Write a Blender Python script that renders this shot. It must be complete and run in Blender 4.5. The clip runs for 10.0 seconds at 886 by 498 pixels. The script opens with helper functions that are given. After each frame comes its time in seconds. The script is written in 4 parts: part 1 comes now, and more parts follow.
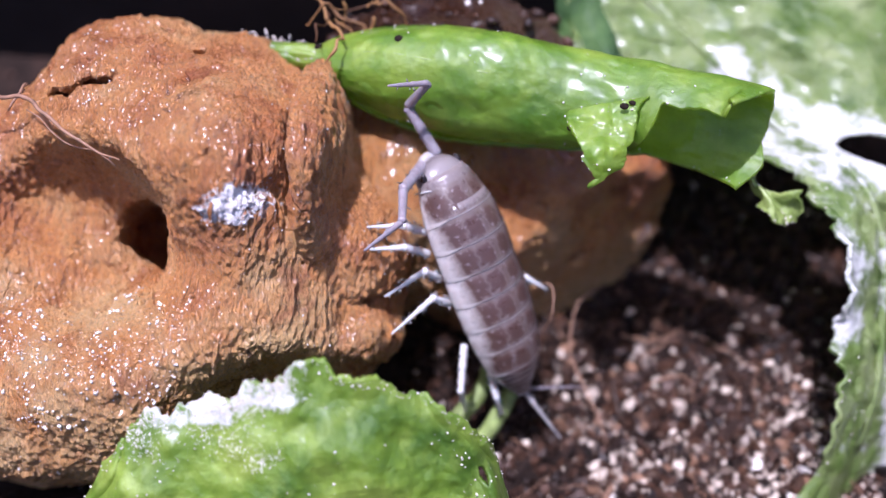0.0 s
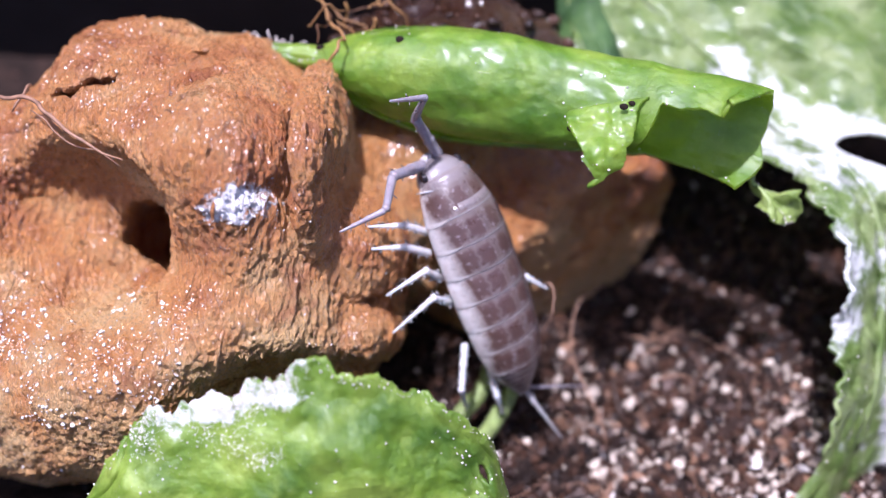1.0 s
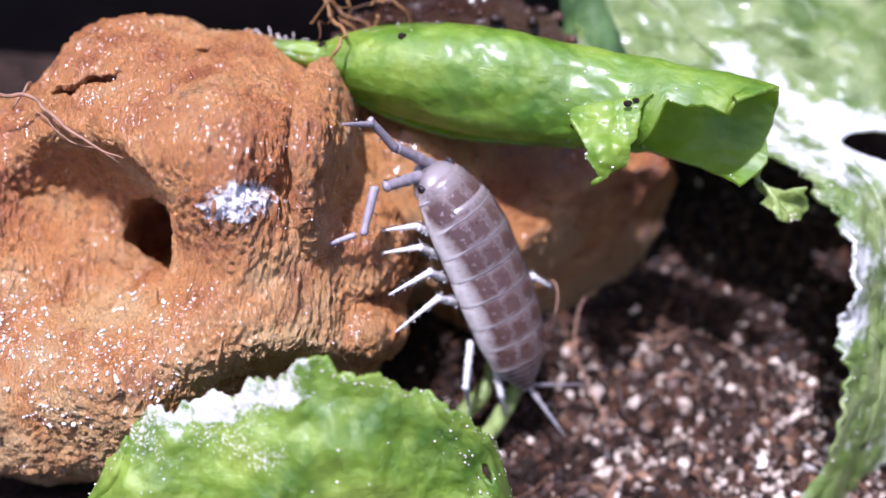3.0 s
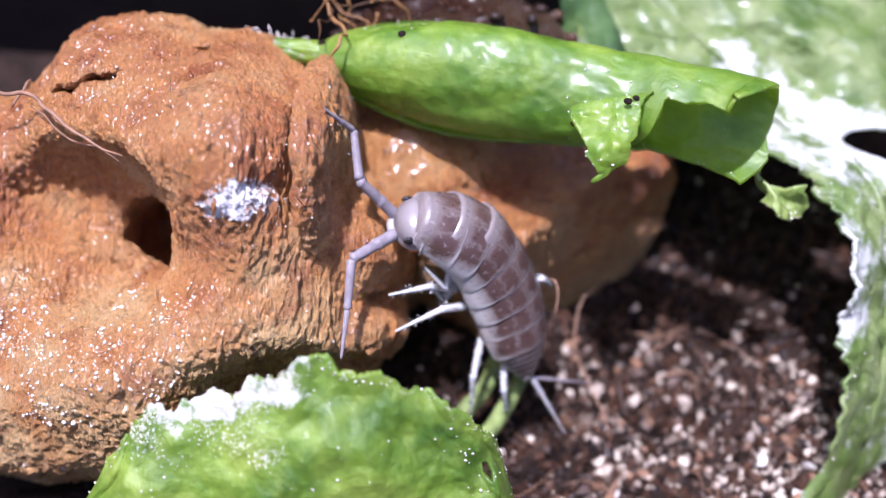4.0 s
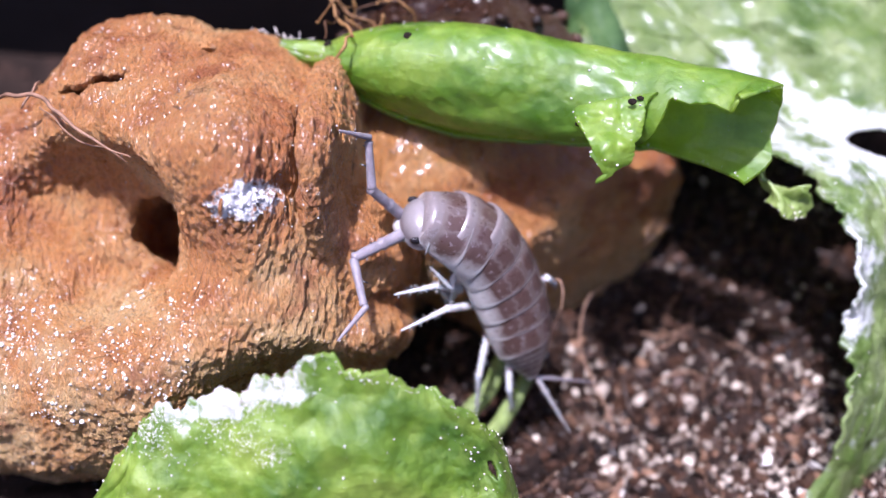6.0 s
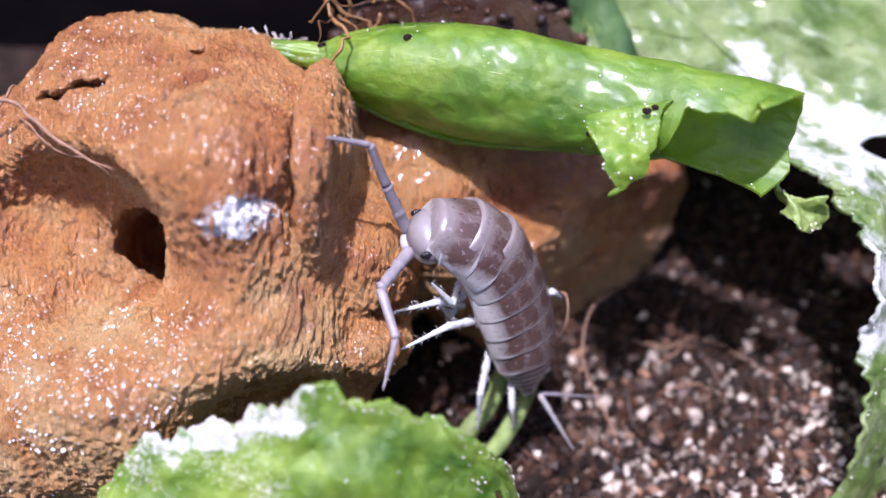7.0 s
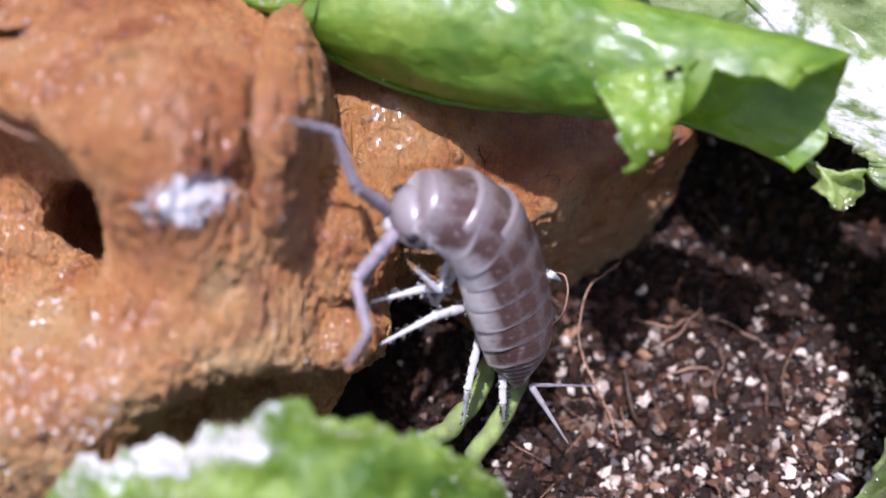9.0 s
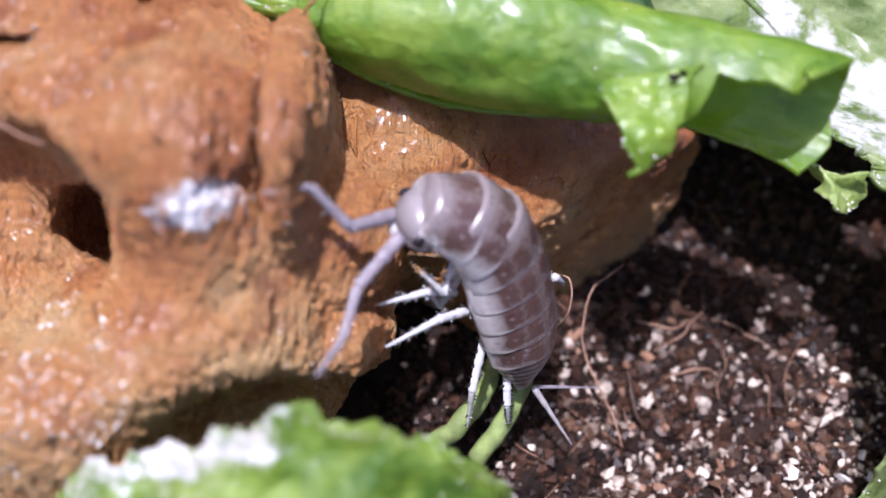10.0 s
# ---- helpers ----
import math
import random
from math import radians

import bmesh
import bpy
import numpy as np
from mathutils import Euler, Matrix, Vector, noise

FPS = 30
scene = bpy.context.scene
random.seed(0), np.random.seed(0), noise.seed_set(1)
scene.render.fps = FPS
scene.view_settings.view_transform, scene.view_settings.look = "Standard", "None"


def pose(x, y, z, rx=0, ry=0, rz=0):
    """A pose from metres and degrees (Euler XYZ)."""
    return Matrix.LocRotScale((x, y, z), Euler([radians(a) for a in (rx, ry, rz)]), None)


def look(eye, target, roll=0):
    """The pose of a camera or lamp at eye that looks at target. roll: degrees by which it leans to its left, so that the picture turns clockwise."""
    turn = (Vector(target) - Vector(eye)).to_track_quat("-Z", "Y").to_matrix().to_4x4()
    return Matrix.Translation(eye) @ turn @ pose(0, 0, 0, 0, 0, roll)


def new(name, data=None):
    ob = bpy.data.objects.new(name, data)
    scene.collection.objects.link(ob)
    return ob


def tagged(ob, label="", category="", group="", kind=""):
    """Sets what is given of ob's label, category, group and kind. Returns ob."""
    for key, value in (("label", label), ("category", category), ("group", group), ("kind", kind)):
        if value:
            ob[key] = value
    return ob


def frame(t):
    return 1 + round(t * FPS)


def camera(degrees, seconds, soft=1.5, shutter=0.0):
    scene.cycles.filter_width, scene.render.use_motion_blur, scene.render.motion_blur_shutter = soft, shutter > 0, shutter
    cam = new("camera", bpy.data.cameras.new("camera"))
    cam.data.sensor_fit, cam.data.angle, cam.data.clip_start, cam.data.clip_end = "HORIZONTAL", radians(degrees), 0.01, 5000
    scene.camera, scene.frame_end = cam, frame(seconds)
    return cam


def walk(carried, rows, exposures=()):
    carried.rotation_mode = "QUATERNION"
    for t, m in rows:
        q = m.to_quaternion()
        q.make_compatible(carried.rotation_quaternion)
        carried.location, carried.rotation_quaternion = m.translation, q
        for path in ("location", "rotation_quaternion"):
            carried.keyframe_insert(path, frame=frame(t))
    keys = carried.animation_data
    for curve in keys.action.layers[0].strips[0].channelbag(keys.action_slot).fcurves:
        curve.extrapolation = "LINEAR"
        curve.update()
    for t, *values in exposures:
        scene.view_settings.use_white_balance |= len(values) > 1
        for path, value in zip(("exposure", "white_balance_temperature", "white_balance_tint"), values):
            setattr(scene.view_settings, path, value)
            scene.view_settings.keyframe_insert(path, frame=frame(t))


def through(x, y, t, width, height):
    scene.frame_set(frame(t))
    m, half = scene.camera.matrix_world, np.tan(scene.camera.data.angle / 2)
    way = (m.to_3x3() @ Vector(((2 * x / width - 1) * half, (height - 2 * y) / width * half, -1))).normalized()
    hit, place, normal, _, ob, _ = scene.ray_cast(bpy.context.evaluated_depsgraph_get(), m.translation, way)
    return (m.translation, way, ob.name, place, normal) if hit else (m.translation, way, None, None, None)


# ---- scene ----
# Working unit of the plan: millimetres in a space that lies 36 degrees off level
# (u to the right, v up the slope, w out of the slope); SLANT carries it into the world.
MM = 0.001
EYE, TILT = 0.0440, -54.0
cam = camera(47.6, 10.0, soft=1.3)
cam.data.dof.use_dof = True
cam.data.dof.focus_distance = 0.0380
cam.data.dof.aperture_fstop = 34.0
UNIT = 0.0125
START = pose(0, 0, EYE, TILT, 0, 0)
ROWS = [
    (0.0, 0.0000, -0.0000, 0.0000, -0.0003, 0.0003, 0.0003),
    (0.5, 0.0096, 0.0060, 0.0073, 0.1049, -0.0961, -0.0257),
    (1.0, 0.0061, -0.0206, -0.0007, 0.1553, -0.0109, -0.0051),
    (1.5, 0.0062, -0.0070, -0.0049, 0.2363, 0.0176, 0.0237),
    (2.0, 0.0079, -0.0055, 0.0029, 0.3548, -0.1755, 0.0729),
    (2.5, 0.0134, -0.0029, 0.0030, 0.4536, -0.1368, 0.0409),
    (4.0, 0.0092, 0.0031, -0.0054, 0.3750, -0.1423, 0.0992),
    (4.5, 0.0070, -0.0113, -0.0001, 0.6237, -0.3696, 0.1291),
    (5.0, 0.0099, -0.0094, 0.0003, 0.7349, -0.4346, 0.1371),
    (5.5, 0.0168, -0.0290, -0.0020, 0.8186, -0.1161, 0.1532),
    (6.8, -0.0273, 0.0472, -0.0092, -0.0534, -0.0614, 0.0584),
    (7.0, -0.0755, 0.1524, 0.1070, -0.7297, -1.3848, 0.1234),
    (7.5, -0.1771, 0.3947, 0.1724, -2.0576, -3.6003, -0.3359),
    (8.0, -0.1458, 0.5730, 0.2239, -2.3718, -4.8892, -0.5079),
    (8.5, -0.1093, 0.6118, 0.2382, -2.4621, -5.5453, -0.3026),
    (9.0, -0.1265, 0.5784, 0.2396, -2.7442, -5.5399, -0.2551),
    (9.5, -0.1418, 0.5705, 0.2484, -2.7881, -5.6819, -0.2905),
    (10.0, -0.1451, 0.5661, 0.2539, -2.8268, -5.6302, -0.2074),
]
walk(cam, [(t, START @ pose(UNIT * x, UNIT * y, UNIT * z, 90 + pitch, roll, yaw)) for t, x, y, z, yaw, pitch, roll in ROWS],
     [(0.0, 0.42, 5580, 34), (0.4, 0.58, 5580, 33), (2.7, 0.58, 5580, 32), (4.0, 0.62, 5580, 31), (5.5, 0.62, 5600, 31), (7.0, 0.56, 5650, 30), (7.9, 0.40, 5700, 29), (8.5, 0.36, 5720, 29), (9.2, 0.42, 5720, 29), (10.0, 0.45, 5720, 29)])
SLANT = START @ pose(0, 0.040, 0, 90, 0, 0)

# ---- light ----
world = bpy.data.worlds.new("world")
scene.world = world
world.use_nodes = True
sky = world.node_tree.nodes.new("ShaderNodeTexSky")
sky.sky_type, sky.sun_disc = "NISHITA", False
sky.air_density, sky.dust_density, sky.ozone_density = 0.6, 2.5, 0.4
sky.sun_elevation, sky.sun_rotation = radians(81), radians(-96)
world.node_tree.links.new(sky.outputs[0], world.node_tree.nodes["Background"].inputs[0])
world.node_tree.nodes["Background"].inputs[1].default_value = 0.155
sun = new("sun", bpy.data.lights.new("sun", "SUN"))
sun.data.energy, sun.data.angle, sun.data.color = 5.0, radians(1.2), (1.0, 0.98, 0.96)
TO_SUN = Vector((-0.15, -0.015, 0.988)).normalized()
sun.matrix_world = look(TO_SUN * 0.3, (0, 0, 0))


# ---- small tools ----
def lattice(p, seed):
    """Smooth value noise in -1..1 at an array of points."""
    i = np.floor(p).astype(np.int64)
    g = p - i
    g = g * g * (3 - 2 * g)
    total = np.zeros(len(p))
    for dx in (0, 1):
        for dy in (0, 1):
            for dz in (0, 1):
                h = (i[:, 0] + dx) * 73856093 ^ (i[:, 1] + dy) * 19349663 ^ (i[:, 2] + dz) * 83492791 ^ (seed * 2654435761)
                h = (h ^ (h >> 13)) * 1274126177 & 0x7FFFFFFF
                h = (h ^ (h >> 15)) & 0xFFFF
                wgt = (g[:, 0] if dx else 1 - g[:, 0]) * (g[:, 1] if dy else 1 - g[:, 1]) * (g[:, 2] if dz else 1 - g[:, 2])
                total += wgt * (h / 32767.5 - 1)
    return total


def fbm(p, freq, octaves=4, seed=1, gain=0.5):
    p = np.asarray(p, float)
    total, amp = np.zeros(len(p)), 1.0
    for k in range(octaves):
        total += amp * lattice(p * freq * 2 ** k + 17.3 * k, seed + k)
        amp *= gain
    return total


def finish(name, verts, faces, material, parent=None, label="", smooth=True, m=None):
    """One mesh object from vertices in millimetres."""
    me = bpy.data.meshes.new(name)
    me.from_pydata([tuple(MM * c for c in v) for v in verts], [], faces)
    me.materials.append(material)
    if smooth:
        me.polygons.foreach_set("use_smooth", [True] * len(me.polygons))
    me.update()
    ob = new(name, me)
    if parent:
        ob.parent = parent
    if m is not None:
        ob.matrix_basis = m
    if label:
        ob["label"] = label
    return ob


def place(u, v, w):
    """The pose of a thing whose base lies at u, v, w (mm) of the slanted space."""
    return SLANT @ pose(u * MM, v * MM, w * MM)


def empty(name, m, **tags):
    ob = new(name)
    ob.empty_display_size = 0.002
    ob.matrix_basis = m
    return tagged(ob, **tags)


def bezier(points, k):
    """Catmull-Rom through points, k in 0..1, for arrays of k."""
    pts = np.asarray(points, float)
    n = len(pts) - 1
    x = np.clip(np.asarray(k, float) * n, 0, n - 1e-6)
    i = x.astype(int)
    f = (x - i)[..., None]
    p0, p1, p2, p3 = pts[np.maximum(i - 1, 0)], pts[i], pts[i + 1], pts[np.minimum(i + 2, n)]
    return 0.5 * (2 * p1 + (p2 - p0) * f + (2 * p0 - 5 * p1 + 4 * p2 - p3) * f ** 2 + (3 * p1 - p0 - 3 * p2 + p3) * f ** 3)


def tube_data(points, radii, sides=8, steps=24, wobble=0.0, seed=0):
    """Vertices and faces of a closed tube along a smooth line."""
    k = np.linspace(0, 1, steps)
    c = bezier(points, k)
    r = np.interp(k, np.linspace(0, 1, len(radii)), radii)
    if wobble:
        c = c + wobble * np.stack([fbm(c + 9 * a, 0.9, 2, seed + a) for a in range(3)], 1)
    tang = np.gradient(c, axis=0)
    tang /= np.linalg.norm(tang, axis=1)[:, None] + 1e-9
    side = np.array([0.31, 0.87, 0.37])
    verts, faces = [], []
    for i in range(steps):
        a = side - tang[i] * (side @ tang[i])
        a /= np.linalg.norm(a)
        b = np.cross(tang[i], a)
        side = a
        for j in range(sides):
            th = 2 * math.pi * j / sides
            verts.append(tuple(c[i] + r[i] * (a * math.cos(th) + b * math.sin(th))))
    for i in range(steps - 1):
        for j in range(sides):
            q = (j + 1) % sides
            faces.append((i * sides + j, i * sides + q, (i + 1) * sides + q, (i + 1) * sides + j))
    faces.append(tuple(range(sides))[::-1])
    faces.append(tuple((steps - 1) * sides + j for j in range(sides)))
    return verts, faces


# ---- materials ----
class Nodes:
    """A short way to write node materials; coordinates come in millimetres."""

    def __init__(self, name):
        self.mat = bpy.data.materials.new(name)
        self.mat.use_nodes = True
        self.tree = self.mat.node_tree
        self.bsdf = self.tree.nodes["Principled BSDF"]
        self.out = self.tree.nodes["Material Output"]
        co = self.tree.nodes.new("ShaderNodeTexCoord")
        mp = self.tree.nodes.new("ShaderNodeMapping")
        mp.inputs["Scale"].default_value = (1000, 1000, 1000)
        self.link(co.outputs["Object"], mp.inputs["Vector"])
        self.mm = mp.outputs[0]

    def link(self, a, b):
        self.tree.links.new(a, b)

    def stretched(self, x, y, z):
        mp = self.tree.nodes.new("ShaderNodeMapping")
        mp.inputs["Scale"].default_value = (x, y, z)
        self.link(self.mm, mp.inputs["Vector"])
        return mp.outputs[0]

    def noise(self, scale, detail=4, rough=0.55, vector=None):
        n = self.tree.nodes.new("ShaderNodeTexNoise")
        n.inputs["Scale"].default_value, n.inputs["Detail"].default_value, n.inputs["Roughness"].default_value = scale, detail, rough
        self.link(vector or self.mm, n.inputs["Vector"])
        return n.outputs["Fac"]

    def cells(self, scale, feature="F1", vector=None):
        n = self.tree.nodes.new("ShaderNodeTexVoronoi")
        n.feature = feature
        n.inputs["Scale"].default_value = scale
        self.link(vector or self.mm, n.inputs["Vector"])
        return n.outputs["Distance"]

    def ramp(self, fac, *stops):
        n = self.tree.nodes.new("ShaderNodeValToRGB")
        while len(n.color_ramp.elements) < len(stops):
            n.color_ramp.elements.new(0.5)
        for e, (x, c) in zip(n.color_ramp.elements, stops):
            e.position = x
            e.color = (*c, 1) if isinstance(c, tuple) else (c, c, c, 1)
        self.link(fac, n.inputs[0])
        return n.outputs[0]

    def mix(self, fac, a, b, mode="MIX"):
        n = self.tree.nodes.new("ShaderNodeMix")
        n.data_type, n.blend_type = "RGBA", mode
        for sock, val in ((n.inputs[0], fac), (n.inputs[6], a), (n.inputs[7], b)):
            if isinstance(val, (int, float)):
                sock.default_value = val
            elif isinstance(val, tuple):
                sock.default_value = (*val, 1)
            else:
                self.link(val, sock)
        return n.outputs[2]

    def math(self, op, a, b=0.0):
        n = self.tree.nodes.new("ShaderNodeMath")
        n.operation = op
        for sock, val in ((n.inputs[0], a), (n.inputs[1], b)):
            if isinstance(val, (int, float)):
                sock.default_value = val
            else:
                self.link(val, sock)
        return n.outputs[0]

    def axes(self):
        n = self.tree.nodes.new("ShaderNodeSeparateXYZ")
        self.link(self.mm, n.inputs[0])
        return n.outputs

    def bump(self, height, mm=0.1, strength=1.0, base=None):
        n = self.tree.nodes.new("ShaderNodeBump")
        n.inputs["Strength"].default_value, n.inputs["Distance"].default_value = strength, mm * MM
        self.link(height, n.inputs["Height"])
        if base is not None:
            self.link(base, n.inputs["Normal"])
        self.link(n.outputs[0], self.bsdf.inputs["Normal"])
        return n.outputs[0]

    def set(self, **vals):
        for key, val in vals.items():
            sock = self.bsdf.inputs[key.replace("_", " ")]
            if isinstance(val, (int, float)):
                sock.default_value = val
            elif isinstance(val, tuple):
                sock.default_value = (*val, 1) if len(val) == 3 and sock.type == "RGBA" else val
            else:
                self.link(val, sock)
        return self

    def glow_through(self, color, amount):
        """Thin leaf: part of the light passes to the other side."""
        tr = self.tree.nodes.new("ShaderNodeBsdfTranslucent")
        if isinstance(color, tuple):
            tr.inputs[0].default_value = (*color, 1)
        else:
            self.link(color, tr.inputs[0])
        mx = self.tree.nodes.new("ShaderNodeMixShader")
        mx.inputs[0].default_value = amount
        self.link(self.bsdf.outputs[0], mx.inputs[1])
        self.link(tr.outputs[0], mx.inputs[2])
        self.link(mx.outputs[0], self.out.inputs[0])


def wood_material(name="rusty_wood", dim=1.0, crust_or_glare=None):
    n = Nodes(name)
    fibre = n.noise(1.0, 7, 0.72, n.stretched(5.0, 1.3, 5.0))
    grain = n.noise(1.0, 5, 0.75, n.stretched(8.0, 4.0, 8.0))
    tone = n.math("ADD", n.noise(0.17, 5, 0.65), n.ramp(n.math("ADD", n.math("MULTIPLY", n.axes()[1], -0.06), 0.5), (0.0, 0.0), (0.3, 0.0), (0.75, 0.12)))
    rind = n.noise(0.6, 4, 0.6)

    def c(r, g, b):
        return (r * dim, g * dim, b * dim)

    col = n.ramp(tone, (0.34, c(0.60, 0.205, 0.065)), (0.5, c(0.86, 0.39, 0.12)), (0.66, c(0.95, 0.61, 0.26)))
    col = n.mix(n.ramp(rind, (0.52, 0.0), (0.68, 0.6)), col, c(0.42, 0.125, 0.06))
    col = n.mix(n.ramp(fibre, (0.32, 0.5), (0.46, 0.0)), col, c(0.28, 0.08, 0.034))
    col = n.mix(n.ramp(grain, (0.58, 0.0), (0.72, 0.5)), col, c(0.80, 0.50, 0.25))
    crack = n.ramp(n.cells(0.55, "DISTANCE_TO_EDGE", n.stretched(1.6, 0.7, 1.6)), (0.0, 0.7), (0.022, 0.0))
    crack = n.mix(1.0, crack, n.ramp(n.noise(0.4, 3), (0.56, 0.0), (0.68, 1.0)), "MULTIPLY")
    col = n.mix(crack, col, c(0.06, 0.016, 0.008))
    col = n.mix(1.0, col, n.ramp(grain, (0.34, 0.55), (0.48, 0.97), (0.60, 1.0)), "MULTIPLY")
    if crust_or_glare:
        # small white crust on the ridge
        ax = n.axes()
        du = n.math("MULTIPLY", n.math("SUBTRACT", n.math("SUBTRACT", ax[0], crust_or_glare[0]), n.math("MULTIPLY", n.math("SUBTRACT", ax[1], crust_or_glare[1]), 0.4)), 0.33)
        dv = n.math("MULTIPLY", n.math("SUBTRACT", ax[1], crust_or_glare[1]), 0.48)
        near = n.math("SUBTRACT", n.noise(2.2, 6, 0.7), n.math("SQRT", n.math("ADD", n.math("MULTIPLY", du, du), n.math("MULTIPLY", dv, dv))))
        high = n.ramp(n.math("MULTIPLY", ax[2], 0.1), (0.9, 0.0), (1.0, 1.0))
        crust = n.mix(1.0, n.ramp(near, (0.12, 0.0), (0.22, 0.97)), high, "MULTIPLY")
        col = n.mix(crust, col, (0.88, 0.87, 0.85))
    n.set(Base_Color=col, Roughness=n.mix(n.ramp(grain, (0.50, 0.0), (0.62, 1.0)), n.ramp(rind, (0.4, 0.42), (0.62, 0.22)), (0.12, 0.12, 0.12)), Specular_IOR_Level=0.8)
    wet = n.ramp(n.noise(0.22, 4, 0.6), (0.42, 0.08), (0.58, 0.65))
    n.set(Coat_Weight=n.mix(crust, wet, (0.0, 0.0, 0.0)) if crust_or_glare else wet, Coat_Roughness=0.22)
    h = n.mix(0.55, fibre, grain)
    h = n.mix(crack, h, (0.0, 0.0, 0.0))
    if crust_or_glare:
        h = n.mix(n.math("MULTIPLY", crust, 0.85), h, (0.62, 0.62, 0.62))
    n.bump(h, 0.9, 1.0)
    return n.mat


def leaf_material(name, dark, mid, pale, through, amount=0.4, gloss=0.32, vein=0.28, glare=0.0, coat=0.8, relief=0.34, crust_or_glare=None):
    n = Nodes(name)
    a = n.noise(0.35, 5, 0.6)
    b = n.noise(2.2, 4, 0.65)
    col = n.ramp(a, (0.33, dark), (0.5, mid), (0.68, pale))
    cell = n.cells(vein, "DISTANCE_TO_EDGE")
    col = n.mix(n.ramp(cell, (0.0, 0.35), (0.10, 0.0)), col, pale)
    col = n.mix(n.ramp(b, (0.50, 0.0), (0.70, 0.45)), col, dark)
    col = n.mix(n.ramp(n.noise(0.9, 5, 0.7), (0.52, 0.0), (0.70, 0.5)), col, pale)
    if glare:
        # blown-out white glare put into the colour, weaker towards the upper right
        ax = n.axes()
        away = n.ramp(n.math("ADD", n.math("MULTIPLY", ax[0], 0.06), n.math("MULTIPLY", ax[1], 0.08)), (0.50, 0.0), (0.75, 0.2))
        col = n.mix(n.ramp(n.math("SUBTRACT", n.math("ADD", n.noise(0.11, 6, 0.7), 0.03), away), (0.60 - 0.1 * glare, 0.0), (0.66 - 0.1 * glare, 1.0)), col, (0.88, 0.88, 0.85))
    if crust_or_glare:
        # white glare painted into the colour, ragged outline, strongest along the crest
        ax = n.axes()
        far = n.math("MULTIPLY", n.math("ABSOLUTE", n.math("SUBTRACT", ax[0], crust_or_glare[0])), 0.06)
        low = n.math("MULTIPLY", n.math("MAXIMUM", n.math("SUBTRACT", n.math("ADD", crust_or_glare[1], n.math("MULTIPLY", ax[0], 0.22)), ax[1]), 0.0), 0.28)
        spread = n.math("SUBTRACT", n.math("SUBTRACT", n.noise(0.9, 6, 0.65), far), low)
        col = n.mix(n.ramp(spread, (0.33, 0.0), (0.44, 0.95)), col, (0.86, 0.87, 0.84))
    n.set(Base_Color=col, Roughness=n.ramp(b, (0.35, gloss - 0.08), (0.65, gloss + 0.14)), Specular_IOR_Level=0.7)
    n.bump(n.mix(0.45, n.cells(1.5, "SMOOTH_F1"), n.noise(3.2, 5, 0.7)), relief, 1.0)
    n.set(Coat_Weight=coat, Coat_Roughness=n.ramp(n.noise(0.8, 4, 0.6), (0.35, 0.22), (0.65, 0.4)))
    n.glow_through(n.mix(0.5, col, through), amount)
    return n.mat


def soil_material():
    n = Nodes("dark_soil")
    a, b = n.noise(0.7, 6, 0.7), n.noise(4.0, 4, 0.6)
    col = n.ramp(a, (0.35, (0.013, 0.009, 0.007)), (0.55, (0.025, 0.016, 0.012)), (0.75, (0.055, 0.031, 0.022)))
    n.set(Base_Color=n.mix(n.ramp(b, (0.64, 0.0), (0.8, 0.6)), col, (0.10, 0.06, 0.045)), Roughness=0.9, Specular_IOR_Level=0.12)
    n.bump(n.mix(0.5, a, b), 0.3, 1.0)
    return n.mat


def granule_material(name, lo, hi, rough=0.55):
    n = Nodes(name)
    info = n.tree.nodes.new("ShaderNodeObjectInfo")
    geo = n.tree.nodes.new("ShaderNodeNewGeometry")
    f = n.math("FRACT", n.math("ADD", info.outputs["Random"], geo.outputs["Random Per Island"]))
    col = n.mix(f, lo, hi)
    col = n.mix(n.ramp(n.noise(3.0, 4), (0.45, 0.0), (0.7, 0.5)), col, lo)
    n.set(Base_Color=col, Roughness=rough, Specular_IOR_Level=0.35)
    n.bump(n.noise(6.0, 3), 0.06, 0.8)
    return n.mat


def plain(name, color, rough=0.5, spec=0.5, vary=0.25, freq=1.5, sub=0.0, subr=(0.6, 0.4, 0.3), bump=0.03):
    n = Nodes(name)
    k = n.noise(freq, 4, 0.6)
    dark = tuple(c * (1 - vary) for c in color)
    light = tuple(min(1, c * (1 + vary)) for c in color)
    n.set(Base_Color=n.ramp(k, (0.3, dark), (0.7, light)), Roughness=rough, Specular_IOR_Level=spec)
    if sub:
        n.set(Subsurface_Weight=sub, Subsurface_Radius=tuple(s * MM for s in subr), Subsurface_Scale=1.0)
    n.bump(n.noise(freq * 5, 3), bump, 0.7)
    return n.mat


